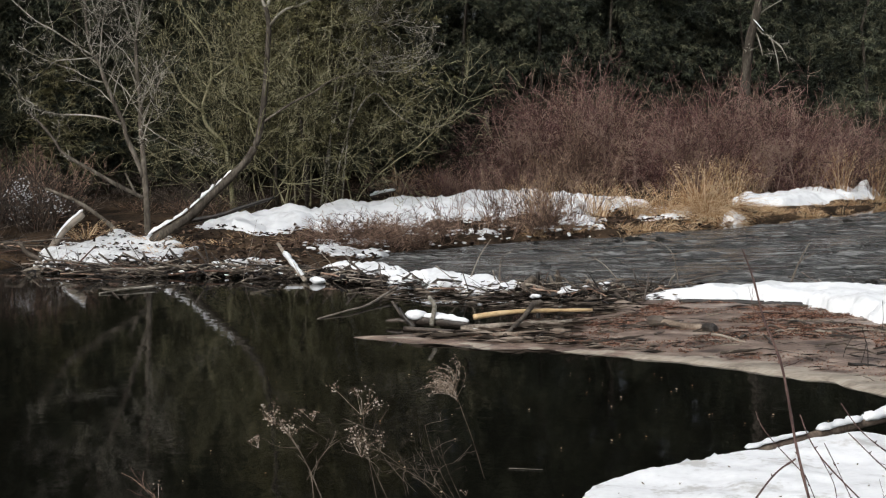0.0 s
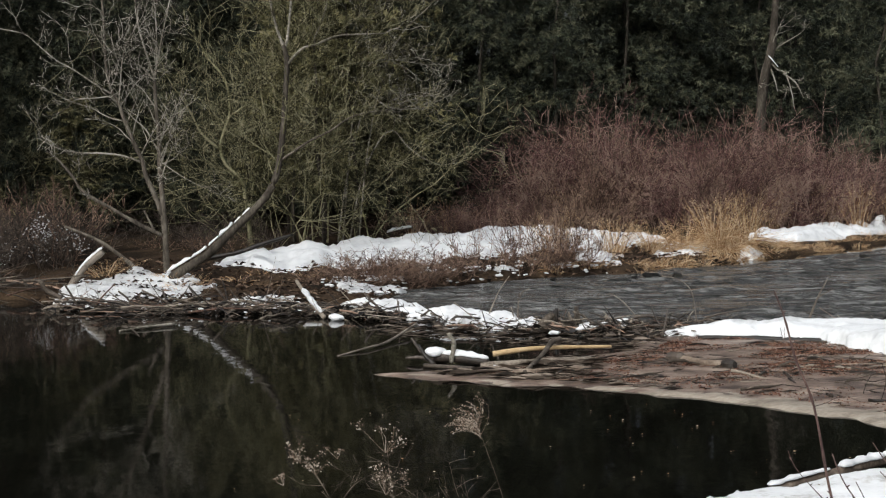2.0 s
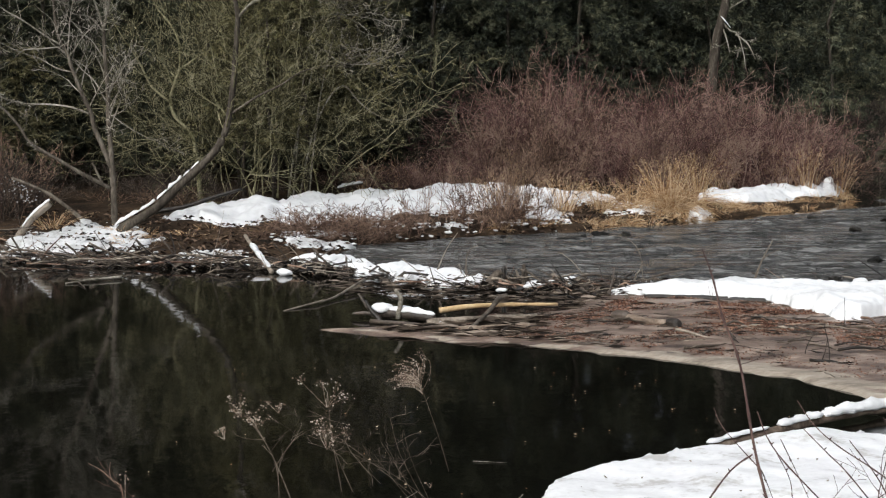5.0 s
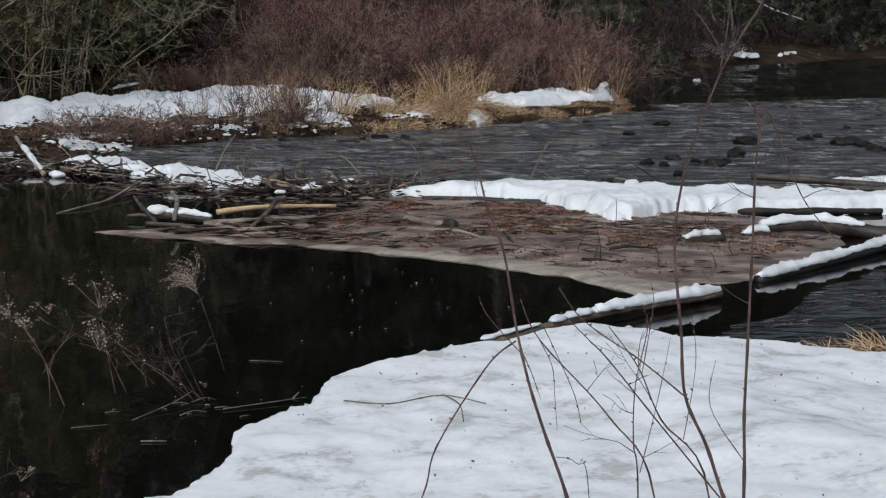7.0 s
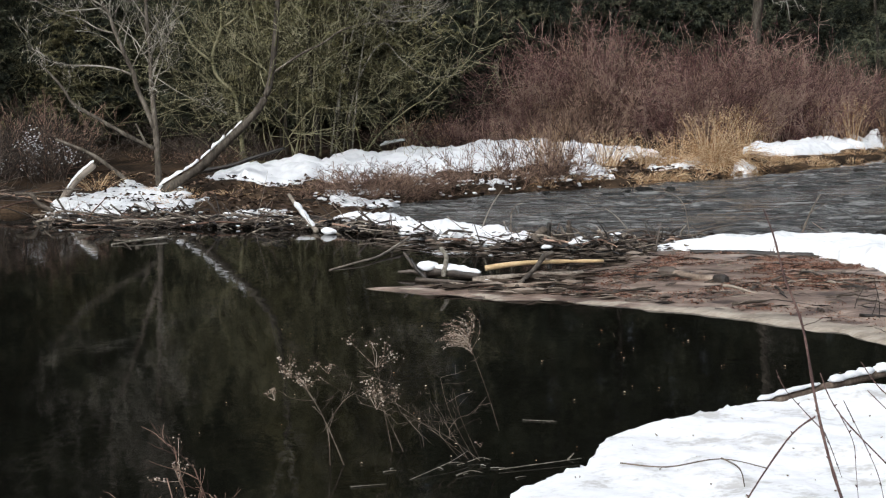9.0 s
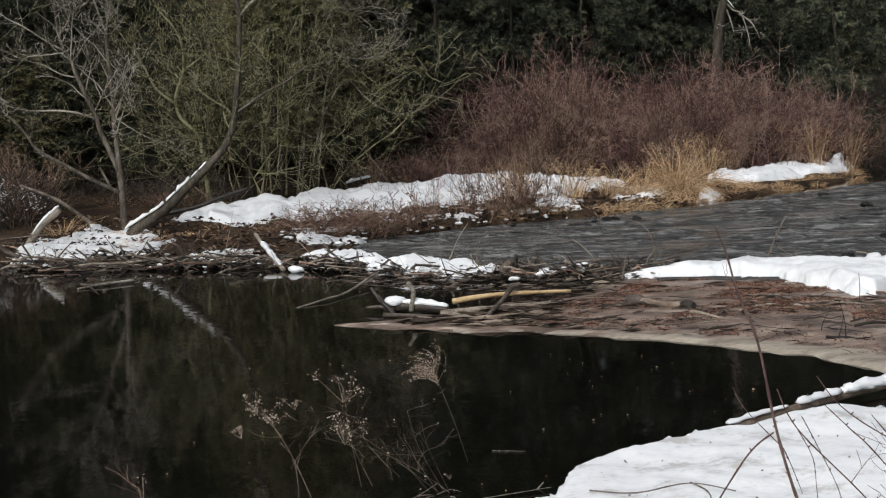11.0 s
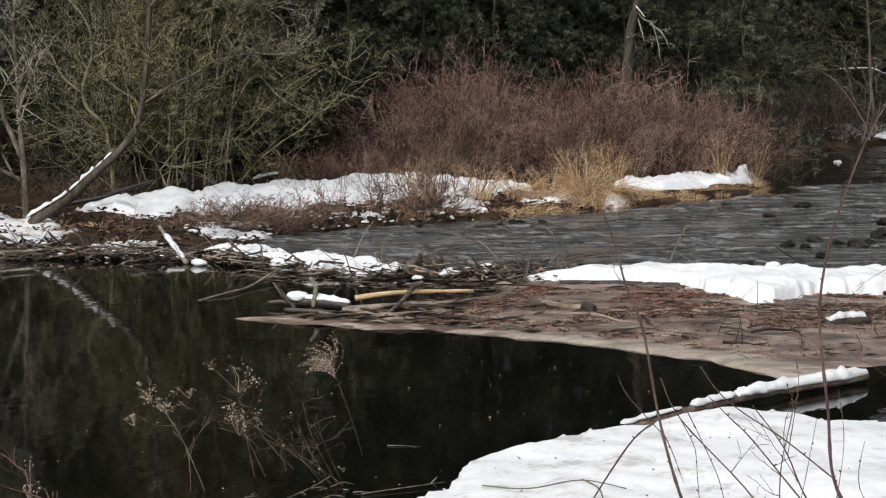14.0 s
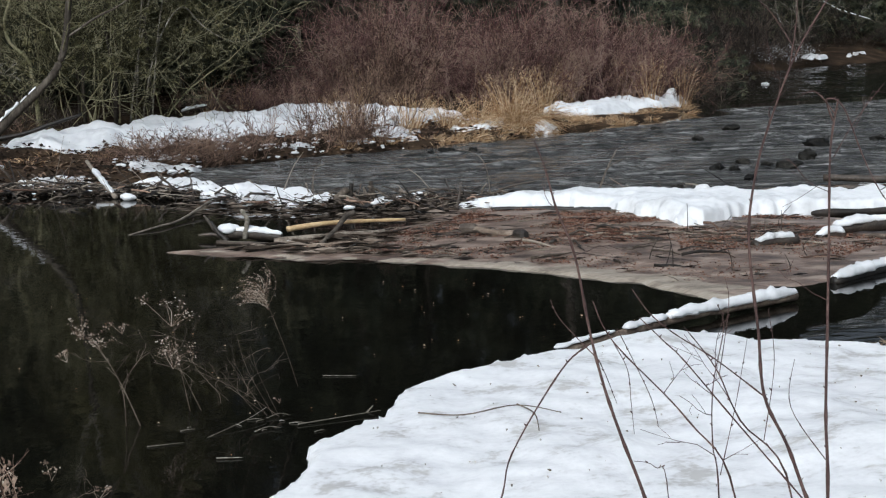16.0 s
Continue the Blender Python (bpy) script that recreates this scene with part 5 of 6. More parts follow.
# upright twigs in the mud
for k in range(14):
    x, y = rng.uniform(3.6, 6.2), rng.uniform(13.4, 16.2)
    if depth_in(MUD, x, y) > 0.1:
        h = rng.uniform(0.15, 0.4)
        log("twig", "thin dark twig standing in the mud", [(x, y, 0.02), (x + rng.gauss(0, 0.03), y, 0.5 * h), (x + rng.gauss(0, 0.06), y, h)], 0.005, 0.003, M_WETWOOD, 400 + k, sides=5)

# shrub hung with snow crumbs
for k, (x, y) in enumerate(((-6.35, 26.5), (-6.75, 26.8), (-7.4, 26.6), (16.7, 51.9), (17.2, 52.5), (17.6, 53.0), (18.2, 53.6))):
    ob = thing("snowy_shrub", (x, y, ground_top(x, y)), "grey shrub with crumbs of snow in its twigs", "shrub", "snowy shrubs on the far bank")
    bush(ob, 500 + k, 16, 1.0, 0.7, M_TWIG_DARK_SHADED, LOW_SPEC, 0.007, 0.3)
    r = random.Random(510 + k)
    sh = Shell()
    far = k > 2
    heaps = [Vector((r.gauss(0, 0.45 if far else 0.22), r.gauss(0, 0.15), r.uniform(0.02, 0.5) if far else r.uniform(0.2, 0.8))) for _ in range(12 if far else 7)]
    for _ in range(260 if far else 150):
        c = r.choice(heaps) + Vector((r.gauss(0, 0.09), r.gauss(0, 0.07), r.gauss(0, 0.08)))
        q = r.uniform(0.005, 0.016)
        sh.tube([c - Vector((q, 0, 0)), c, c + Vector((q, 0, 0.3 * q))], [0.3 * q, 0.8 * q, 0.3 * q], 5)
    tagged(part("snow", sh, M_SNOW_DIRTY, ob), "white snow crumbs caught in the twigs", kind="stuff")
M_SEED = material("dry_seed_head", [(0.10, 0.07, 0.05), (0.27, 0.20, 0.15), (0.54, 0.46, 0.38)], 20, 0.9, 0.4, 90, 0.15, island=0.6)
M_WEED = material("dry_weed_stalk", [(0.04, 0.03, 0.021), (0.095, 0.073, 0.053), (0.22, 0.18, 0.14)], 9, 0.85, 0.3, 60, 0.2, island=0.4)


# ---- stones in the stream ----
def stone(seed, size):
    bm = bmesh.new()
    bmesh.ops.create_icosphere(bm, subdivisions=3, radius=1)
    for v in bm.verts:
        v.co *= 1 + 0.6 * noise.noise(v.co * 1.3 + Vector((seed * 7.1, 0, 0))) + 0.3 * noise.noise(v.co * 3.2 + Vector((0, seed, 0))) + 0.12 * noise.noise(v.co * 8)
        v.co = Vector((v.co.x * size, v.co.y * size * 0.75, v.co.z * size * 0.5))
    me = bpy.data.meshes.new("stone")
    bm.to_mesh(me)
    bm.free()
    me.materials.append(M_STONE)
    me.shade_smooth()
    return me


STONES = [stone(i, 1.0) for i in range(5)]
for k, (x, y, s) in enumerate(((9.1, 25.5, 0.34), (8.24, 23.6, 0.32), (7.52, 22.4, 0.26), (7.7, 22.6, 0.18), (7.35, 22.7, 0.17), (7.14, 23.1, 0.18), (6.54, 22.4, 0.2), (6.75, 22.3, 0.15), (8.67, 29.0, 0.22), (7.54, 27.1, 0.2), (7.38, 29.3, 0.16),
                               (10.35, 26.2, 0.2), (10.75, 26.7, 0.2), (10.7, 25.4, 0.38), (10.9, 25.1, 0.28), (10.81, 24.4, 0.26), (11.2, 24.3, 0.22), (6.6, 21.1, 0.18), (6.56, 24.9, 0.1), (3.2, 26.2, 0.2), (3.6, 26.3, 0.14), (2.9, 26.0, 0.1), (1.6, 25.9, 0.08),
                               (11.9, 24.2, 0.25), (12.6, 25.6, 0.2), (12.0, 28.5, 0.15), (5.4, 20.2, 0.16), (4.6, 20.0, 0.14), (5.9, 20.0, 0.18))):
    ob = tagged(new("stone", STONES[k % 5]), "dark wet stone standing out of the stream", "stone", "stones in the stream")
    ob.matrix_basis = pose(x, y, 0.03, 0, 0, 67 * k) @ Matrix.Diagonal((0.62 * s, 0.62 * s, s * 0.64, 1))


# ---- litter ----
def litter(name, label, n, seed, where, mat, size, height=0.004, aspect=(0.25, 0.7), swing=3.1416):
    """Small curled scraps lying on the ground."""
    r = random.Random(seed)
    sh = Shell()
    for _ in range(n):
        x, y = where(r)
        z = ground_top(x, y) + 0.01
        a, ln, wd = r.uniform(-swing, swing), r.uniform(*size), r.uniform(*aspect)
        u = Vector((math.cos(a), math.sin(a), r.gauss(0, 0.25 if swing > 1 else 0.05))) * ln
        v = Vector((-math.sin(a), math.cos(a), r.gauss(0, 0.35))) * ln * wd
        c = Vector((x, y, z + abs(r.gauss(0, height)) + 0.15 * ln))
        b = len(sh.v)
        up = Vector((0, 0, ln * wd * r.uniform(0.2, 0.9)))
        sh.v += [c - u, c - v + up, c + u, c + v + up, c + up * 0.4 - Vector((0, 0, 0.01))]
        sh.f += [(b, b + 1, b + 4), (b + 1, b + 2, b + 4), (b + 2, b + 3, b + 4), (b + 3, b, b + 4)]
    return tagged(new(name, sh.mesh(name, mat, False)), label, "debris", kind="stuff")


def on_mud(r, margin=0.35):
    while True:
        x, y = r.uniform(0.3, 6.8), r.uniform(13.2, 19.0)
        d = depth_in(MUD, x, y)
        if d > margin and noise.noise(Vector((x * 0.9, y * 1.4, 0))) > -0.15 and r.random() < 0.35 + 0.6 * (y > 15.4):
            return x, y


M_DEBRIS = material("dark_wet_debris", [(0.008, 0.006, 0.005), (0.03, 0.022, 0.017), (0.10, 0.078, 0.06)], 3, 0.6, 0.3, 20, 0.35, island=0.8)
M_BANK_LITTER = material("brown_bank_litter", [(0.018, 0.011, 0.008), (0.06, 0.038, 0.027), (0.17, 0.115, 0.08)], 3, 0.85, 0.3, 20, 0.2, island=0.7)
M_LITTER = material("red_brown_litter", [(0.068, 0.032, 0.022), (0.195, 0.096, 0.066), (0.33, 0.195, 0.14)], 3, 0.85, 0.3, 20, 0.25, island=0.7)
litter("leaf_litter", "red-brown rotting leaves and bark scattered over the mud", 12000, 1, on_mud, M_LITTER, (0.003, 0.013), 0.004)
litter("mud_scraps", "dark wet twigs and bark scraps strewn over the mud", 620, 16, lambda r: on_mud(r, 0.2), M_DEBRIS, (0.015, 0.11), 0.002, (0.04, 0.14), 0.35)


def in_wads(r):
    while True:
        x, y = on_mud(r)
        if noise.noise(Vector((x * 1.3, y * 2.4, 4.0))) > 0.12 and y > 14.6:
            return x, y


litter("leaf_wads", "wet reddish clumps of matted leaves on the mud", 10000, 3, in_wads, M_LITTER, (0.004, 0.016), 0.008)


def along_dam(r):
    while True:
        x, y = beside_dam(r)
        if depth_in(DRIFT, x, y) < -0.05:
            return x, y


def beside_dam(r):
    line = r.choice(([(-1.5, 21.7), (0.9, 19.8), (2.7, 19.2)], [(-5.4, 22.8), (-3.2, 22.3), (-1.5, 21.8)], [(3.0, 19.6), (5.6, 19.1), (9, 18.85)]))
    k = r.randint(0, 1)
    t = r.random()
    (x0, y0), (x1, y1) = line[k], line[k + 1]
    return x0 + t * (x1 - x0) + r.gauss(0, 0.12), y0 + t * (y1 - y0) + r.gauss(0, 0.22)


def on_mat(r):
    while True:
        x = r.uniform(-0.9, 2.9)
        y = 21.0 - 0.62 * (x + 0.9) - r.random() ** 1.5 * 1.5
        if depth_in(FAR_LAND, x, y) < 0 and depth_in(MUD, x, y) < 0.2 and noise.noise(Vector((x * 1.1, y * 2.6, 9.0))) > -0.28:
            return x, y


def on_tip(r):
    while True:
        x, y = r.uniform(-0.9, 1.6), r.uniform(15.4, 17.6)
        if 0.2 < depth_in(MUD, x, y) and noise.noise(Vector((x * 1.5, y * 3.0, 2.0))) > -0.1:
            return x, y


M_DRIFT = material("grey_waterlogged_wood", [(0.016, 0.012, 0.009), (0.075, 0.058, 0.045), (0.21, 0.172, 0.14)], 3, 0.8, 0.3, 20, 0.15, island=0.9)
litter("drift_mat", "flat grey-brown waterlogged scraps drifted against the dam", 480, 14, on_mat, M_DRIFT, (0.03, 0.12), 0.004, (0.06, 0.2), 0.35)
litter("drift_line", "grey-brown bark and twig scraps on the tip of the mud", 420, 15, on_tip, M_DRIFT, (0.03, 0.16), 0.006, (0.06, 0.22), 0.3)
litter("dam_debris", "dark wet bark and wood scraps packed into the dam", 4200, 4, along_dam, M_DEBRIS, (0.02, 0.09), 0.03)


def on_bank(r):
    while True:
        x, y = r.uniform(-6, 6), r.uniform(22.2, 31.5)
        if -0.05 < depth_in(FAR_LAND, x, y) < 3.4:
            return x, y


litter("leaf_litter", "brown dead leaves and grass on the far bank", 3600, 2, on_bank, M_BANK_LITTER, (0.02, 0.07), 0.03)


def on_pond(r):
    return r.uniform(-1.6, 3.2), r.uniform(7.6, 14.5)


def floating(n, seed):
    r = random.Random(seed)
    sh = Shell()
    while n:
        x, y = on_pond(r)
        if depth_in(NEAR_BANK, x, y) > -0.1 or depth_in(MUD, x, y) > -0.15:
            continue
        n -= 1
        a, ln = r.uniform(0, 6.283), r.uniform(0.004, 0.011)
        u, v = Vector((math.cos(a), math.sin(a), 0)) * ln, Vector((-math.sin(a), math.cos(a), 0)) * ln * 0.5
        c = Vector((x, y, 0.008))
        b = len(sh.v)
        sh.v += [c - u, c - v, c + u, c + v, c + Vector((0, 0, 0.006))]
        sh.f += [(b, b + 1, b + 4), (b + 1, b + 2, b + 4), (b + 2, b + 3, b + 4), (b + 3, b, b + 4)]
    return tagged(new("floating_bits", sh.mesh("floating_bits", M_GRASS, False)), "pale seeds and scraps floating on the pond", "debris", kind="stuff")


floating(60, 5)


def on_snow(r):
    while True:
        x, y = r.uniform(-0.6, 5.0), r.uniform(5.5, 11)
        if depth_in(NEAR_SNOW, x, y) > 0.15:
            return x, y


M_DIRT = material("snow_dirt", [(0.16, 0.13, 0.10), (0.36, 0.32, 0.28), (0.55, 0.52, 0.49)], 5, 0.9, 0.2, 30, 0.1, island=0.6)
dirt = litter("snow_dirt", "bark crumbs and dust scattered on the snow", 170, 9, on_snow, M_DIRT, (0.003, 0.014), 0.001)
dirt.location.z = 0.082
for k, (pts, r) in enumerate((([(0.3, 9.42, 0.01), (0.55, 9.52, 0.015), (0.8, 9.62, 0.02)], 0.012), ([(-0.16, 8.78, 0.008), (-0.02, 8.77, 0.008)], 0.012), ([(0.5, 10.68, 0.006), (0.72, 10.63, 0.006)], 0.007),
                              ([(0.05, 9.3, 0.01), (0.13, 9.38, 0.015), (0.2, 9.36, 0.01)], 0.012), ([(-0.22, 9.25, 0.0), (0.0, 9.5, 0.03), (0.12, 9.7, 0.05)], 0.007), ([(0.12, 9.6, 0.01), (0.2, 9.66, 0.02), (0.26, 9.64, 0.01)], 0.009),
                              ([(-0.55, 9.1, 0.005), (-0.35, 9.15, 0.005)], 0.009), ([(0.72, 9.66, 0.0), (0.76, 9.7, 0.03)], 0.02))):
    log("floating_stick", "pale stick floating by the snowy bank", pts, r * 0.36, r * 0.16, M_TWIG_PALE, 200 + k, sides=5)


r = random.Random(77)
for k in range(11):
    x, y, a, ln = r.gauss(0.05, 0.2), r.gauss(9.5, 0.18), r.gauss(0.3, 0.8), r.uniform(0.01, 0.05)
    log("wood_scrap", "pale wet scrap of bark floating among the weeds", [(x - ln * math.cos(a), y - ln * math.sin(a), 0.004), (x, y, 0.007), (x + ln * math.cos(a), y + ln * math.sin(a), 0.004)], 0.0036, 0.0015, M_TWIG_PALE, 230 + k, group="floating scraps", sides=5)


# ---- weeds in the shallows ----
def seed_head(parent, place, size, n, seed, fluff=0.005):
    r = random.Random(seed)
    sh = Shell()
    clumps = [Vector(place) + Vector((r.gauss(0, 1.15 * size), r.gauss(0, size), r.gauss(0, size * 0.7))) for _ in range(max(3, n // 6))]
    root = Vector(place) - Vector((0, 0, 1.6 * size))
    for c in clumps:
        mid = root.lerp(c, 0.6) + Vector((r.gauss(0, 0.2 * size), 0, r.gauss(0, 0.2 * size)))
        sh.tube([root, mid, c], [0.0016, 0.0013, 0.001], 3, cap=False)
    for _ in range(int(2.4 * n)):
        c = r.choice(clumps) + Vector((r.gauss(0, 1), r.gauss(0, 1), r.gauss(0, 0.8))) * 0.32 * size
        q = Vector((r.gauss(0, 1), r.gauss(0, 1), r.gauss(0, 0.6))).normalized()
        s = fluff * r.choice((0.5, 0.7, 0.9, 1.1, 1.5))
        sh.tube([c - q * s, c - q * s * 0.2, c + q * s], [s * 0.15, s * 0.75, s * 0.15], 5)
    return tagged(part("seed_head", sh, M_SEED, parent), kind="stuff")


WEED_SPEC = [(5, 0.1, 0.0, (3, 5), 0.4, 40, 4), (4, 0.18, 0.05, (1, 3), 0.5, 40, 3), (3, 0.2, 0.0, 0, 0.5, 40, 3)]


def weed(label, base, stalks, heads, seed, mat=None, spread=0.5):
    ob = thing("weed", base, label, "weed", "dead weeds in the shallows")
    r = random.Random(seed)
    b = Vector(base)
    for pts, w in stalks:
        sh = Shell()
        line = [p - b for p in smooth_line(pts, 4)]
        sh.tube(line, [0.72 * w * (1 - 0.5 * i / (len(line) - 1)) for i in range(len(line))], 5)
        for _ in range(5):
            i = r.randint(len(line) // 3, len(line) - 1)
            a = r.uniform(0, 6.283)
            sprout(sh, r, line[i], Vector((math.cos(a), math.sin(a), r.uniform(0, 0.9))).normalized(), spread * r.uniform(0.2, 0.6), w * 0.4, 1, WEED_SPEC, 0.0011)
        part("stalk", sh, mat or M_WEED, ob)
    for k, (p, size, n) in enumerate(heads):
        seed_head(ob, Vector(p) - b, size, n, seed * 10 + k)
    return ob


weed("dead brown weed with fluffy seed heads in the pond", (-0.62, 9.6, 0.0), [([(-0.60, 9.6, -0.05), (-0.74, 9.6, 0.3), (-0.9, 9.6, 0.58)], 0.006), ([(-0.70, 9.6, -0.05), (-0.72, 9.6, 0.25), (-0.86, 9.6, 0.5)], 0.005),
     ([(-0.74, 9.6, 0.2), (-0.62, 9.6, 0.38), (-0.5, 9.55, 0.47)], 0.004)], [((-0.92, 9.6, 0.60), 0.045, 60), ((-0.83, 9.6, 0.52), 0.04, 50), ((-1.02, 9.58, 0.45), 0.03, 20), ((-0.7, 9.6, 0.6), 0.03, 14)], 1, spread=0.4)
weed("faint dead weed with round seed heads in the pond", (-0.35, 9.9, 0.0), [([(-0.33, 9.9, -0.05), (-0.4, 9.9, 0.35), (-0.42, 9.9, 0.6)], 0.004), ([(-0.25, 9.9, -0.05), (-0.36, 9.9, 0.2), (-0.42, 9.9, 0.36)], 0.004)],
     [((-0.43, 9.9, 0.63), 0.065, 46), ((-0.43, 9.9, 0.36), 0.06, 70)], 2, spread=0.25)
tassel_weed = weed("dead weed with one drooping feathery seed head", (0.3, 10.0, 0.0), [([(0.32, 10.0, 0.1), (0.25, 10.0, 0.34), (0.16, 10.0, 0.6), (0.13, 10.0, 0.7)], 0.0028)], [], 3, spread=0.06)
sh, r = Shell(), random.Random(33)
for _ in range(46):
    # fronds that fan out and nod at the tip, set with small dry florets
    u = r.random()
    p = Vector((0.16 - 0.03 * u, 10.0, 0.58 + 0.12 * u)) - Vector((0.3, 10.0, 0.0))
    d = Vector((r.gauss(-0.8, 0.7), r.gauss(0, 0.4), 1.0)).normalized()
    ln = r.uniform(0.12, 0.30) * (1 - 0.35 * u)
    line = [p]
    for k in range(6):
        line.append(line[-1] + d * ln / 6)
        d = (d + Vector((-0.26, 0, -0.20)) * (0.3 + 0.25 * k) * r.uniform(0.6, 1.3)).normalized()
    sh.tube(line, [0.0012, 0.0012, 0.0011, 0.001, 0.0009, 0.0008, 0.0007], 3, cap=False)
    for q in line[2:]:
        for _ in range(3):
            c = q + Vector((r.gauss(0, 0.006), r.gauss(0, 0.006), r.gauss(0, 0.005)))
            f = r.uniform(0.003, 0.007)
            e = Vector((r.gauss(0, 1), r.gauss(0, 1), r.gauss(0, 1))).normalized() * f
            sh.tube([c - e, c, c + e], [0.1 * f, 0.45 * f, 0.1 * f], 4, cap=False)
tagged(part("tassel", sh, M_SEED, tassel_weed, "grey-brown feathery tassel"), kind="stuff")
weed("broken dead stalks leaning out of the pond", (0.1, 9.7, 0.0), [([(0.14, 9.7, -0.03), (0.0, 9.7, 0.2), (-0.1, 9.7, 0.36)], 0.003), ([(0.1, 9.7, -0.03), (-0.02, 9.7, 0.12), (-0.14, 9.7, 0.28)], 0.0025),
     ([(0.2, 9.75, -0.03), (0.08, 9.75, 0.25), (0.04, 9.75, 0.42)], 0.0022), ([(0.05, 9.7, 0.22), (-0.15, 9.7, 0.24), (-0.3, 9.7, 0.22)], 0.002),
     ([(0.16, 9.7, -0.03), (-0.12, 9.72, 0.2), (-0.4, 9.7, 0.42)], 0.0028), ([(0.18, 9.68, -0.03), (0.02, 9.68, 0.28), (-0.04, 9.7, 0.5)], 0.0025), ([(0.22, 9.66, -0.02), (0.0, 9.66, 0.15), (-0.28, 9.66, 0.3)], 0.0028),
     ([(-0.1, 9.7, 0.1), (-0.28, 9.7, 0.3), (-0.34, 9.72, 0.47)], 0.0022)],
     [((0.2, 9.75, 0.08), 0.012, 4), ((-0.38, 9.7, 0.43), 0.03, 16)], 4, spread=0.5)
weed("bushy reddish-brown dead weed at the bank", (-1.1, 7.3, 0.0), [([(-1.08, 7.3, -0.1), (-1.16, 7.3, 0.3), (-1.2, 7.3, 0.5), (-1.24, 7.3, 0.7)], 0.009), ([(-1.02, 7.3, -0.1), (-1.06, 7.3, 0.3), (-1.15, 7.3, 0.6)], 0.008), ([(-1.15, 7.32, -0.1), (-1.2, 7.32, 0.2), (-1.28, 7.32, 0.55)], 0.007),
     ([(-1.12, 7.3, -0.1), (-1.3, 7.25, 0.25), (-1.48, 7.2, 0.42), (-1.56, 7.2, 0.5)], 0.005), ([(-1.05, 7.35, -0.1), (-1.02, 7.4, 0.25), (-1.1, 7.4, 0.45)], 0.005), ([(-1.1, 7.3, -0.1), (-1.2, 7.3, 0.2), (-1.34, 7.3, 0.4)], 0.005)],
     [((-1.2, 7.3, 0.36), 0.06, 80), ((-1.12, 7.3, 0.25), 0.07, 90), ((-1.35, 7.28, 0.34), 0.05, 40), ((-1.22, 7.3, 0.62), 0.05, 30), ((-1.52, 7.2, 0.45), 0.03, 14), ((-1.08, 7.3, 0.1), 0.06, 70)], 5, M_TWIG_BROWN, 0.6)
M_DEADLEAF = material("withered_leaf", [(0.05, 0.028, 0.02), (0.16, 0.098, 0.07), (0.34, 0.25, 0.19)], 8, 0.85, 0.3, 60, 0.2, island=0.6)


def withered_leaves(parent, n, seed, clumps):
    """Curled dead leaves hanging in clumps about the stalks."""
    r = random.Random(seed)
    sh = Shell()
    base = Vector(parent.location)
    for _ in range(n):
        (x, y, z), spread = r.choice(clumps)
        c = Vector((x + r.gauss(0, spread), y + r.gauss(0, spread), z + r.gauss(0, 1.5 * spread))) - base
        a, ln = r.uniform(0, 6.283), r.uniform(0.02, 0.055)
        d = Vector((0.5 * math.cos(a), 0.5 * math.sin(a), -1)).normalized() * ln
        w = Vector((-math.sin(a), math.cos(a), 0.2)) * ln * r.uniform(0.12, 0.3)
        up = Vector((math.cos(a), math.sin(a), 0.3)) * ln * r.uniform(0.1, 0.3)
        b = len(sh.v)
        sh.v += [c, c + 0.4 * d + w, c + 0.5 * d + up, c + 0.45 * d - w, c + d]
        sh.f += [(b, b + 1, b + 2), (b, b + 2, b + 3), (b + 1, b + 4, b + 2), (b + 2, b + 4, b + 3)]
    tagged(part("leaves", sh, M_DEADLEAF, parent, "curled reddish-brown dead leaves", False), kind="stuff")


bank_weed = [o for o in bpy.data.objects if o.get("label", "").startswith("bushy reddish-brown")][0]
withered_leaves(bank_weed, 190, 71, [((-1.28, 7.3, 0.36), 0.03), ((-1.22, 7.3, 0.27), 0.03), ((-1.06, 7.3, 0.42), 0.025), ((-1.04, 7.3, 0.3), 0.03), ((-1.08, 7.3, 0.14), 0.045), ((-1.12, 7.3, 0.04), 0.05)])
weed("thin dead weed with pale seed heads at the bank", (-0.7, 7.3, 0.0), [([(-0.8, 7.3, -0.1), (-0.8, 7.3, 0.2), (-0.68, 7.3, 0.3)], 0.004), ([(-0.66, 7.2, -0.1), (-0.6, 7.2, 0.08), (-0.58, 7.2, 0.18)], 0.004)],
     [((-0.65, 7.3, 0.3), 0.03, 16), ((-0.62, 7.2, 0.12), 0.04, 30), ((-0.85, 7.3, 0.4), 0.03, 12)], 6, spread=0.3)


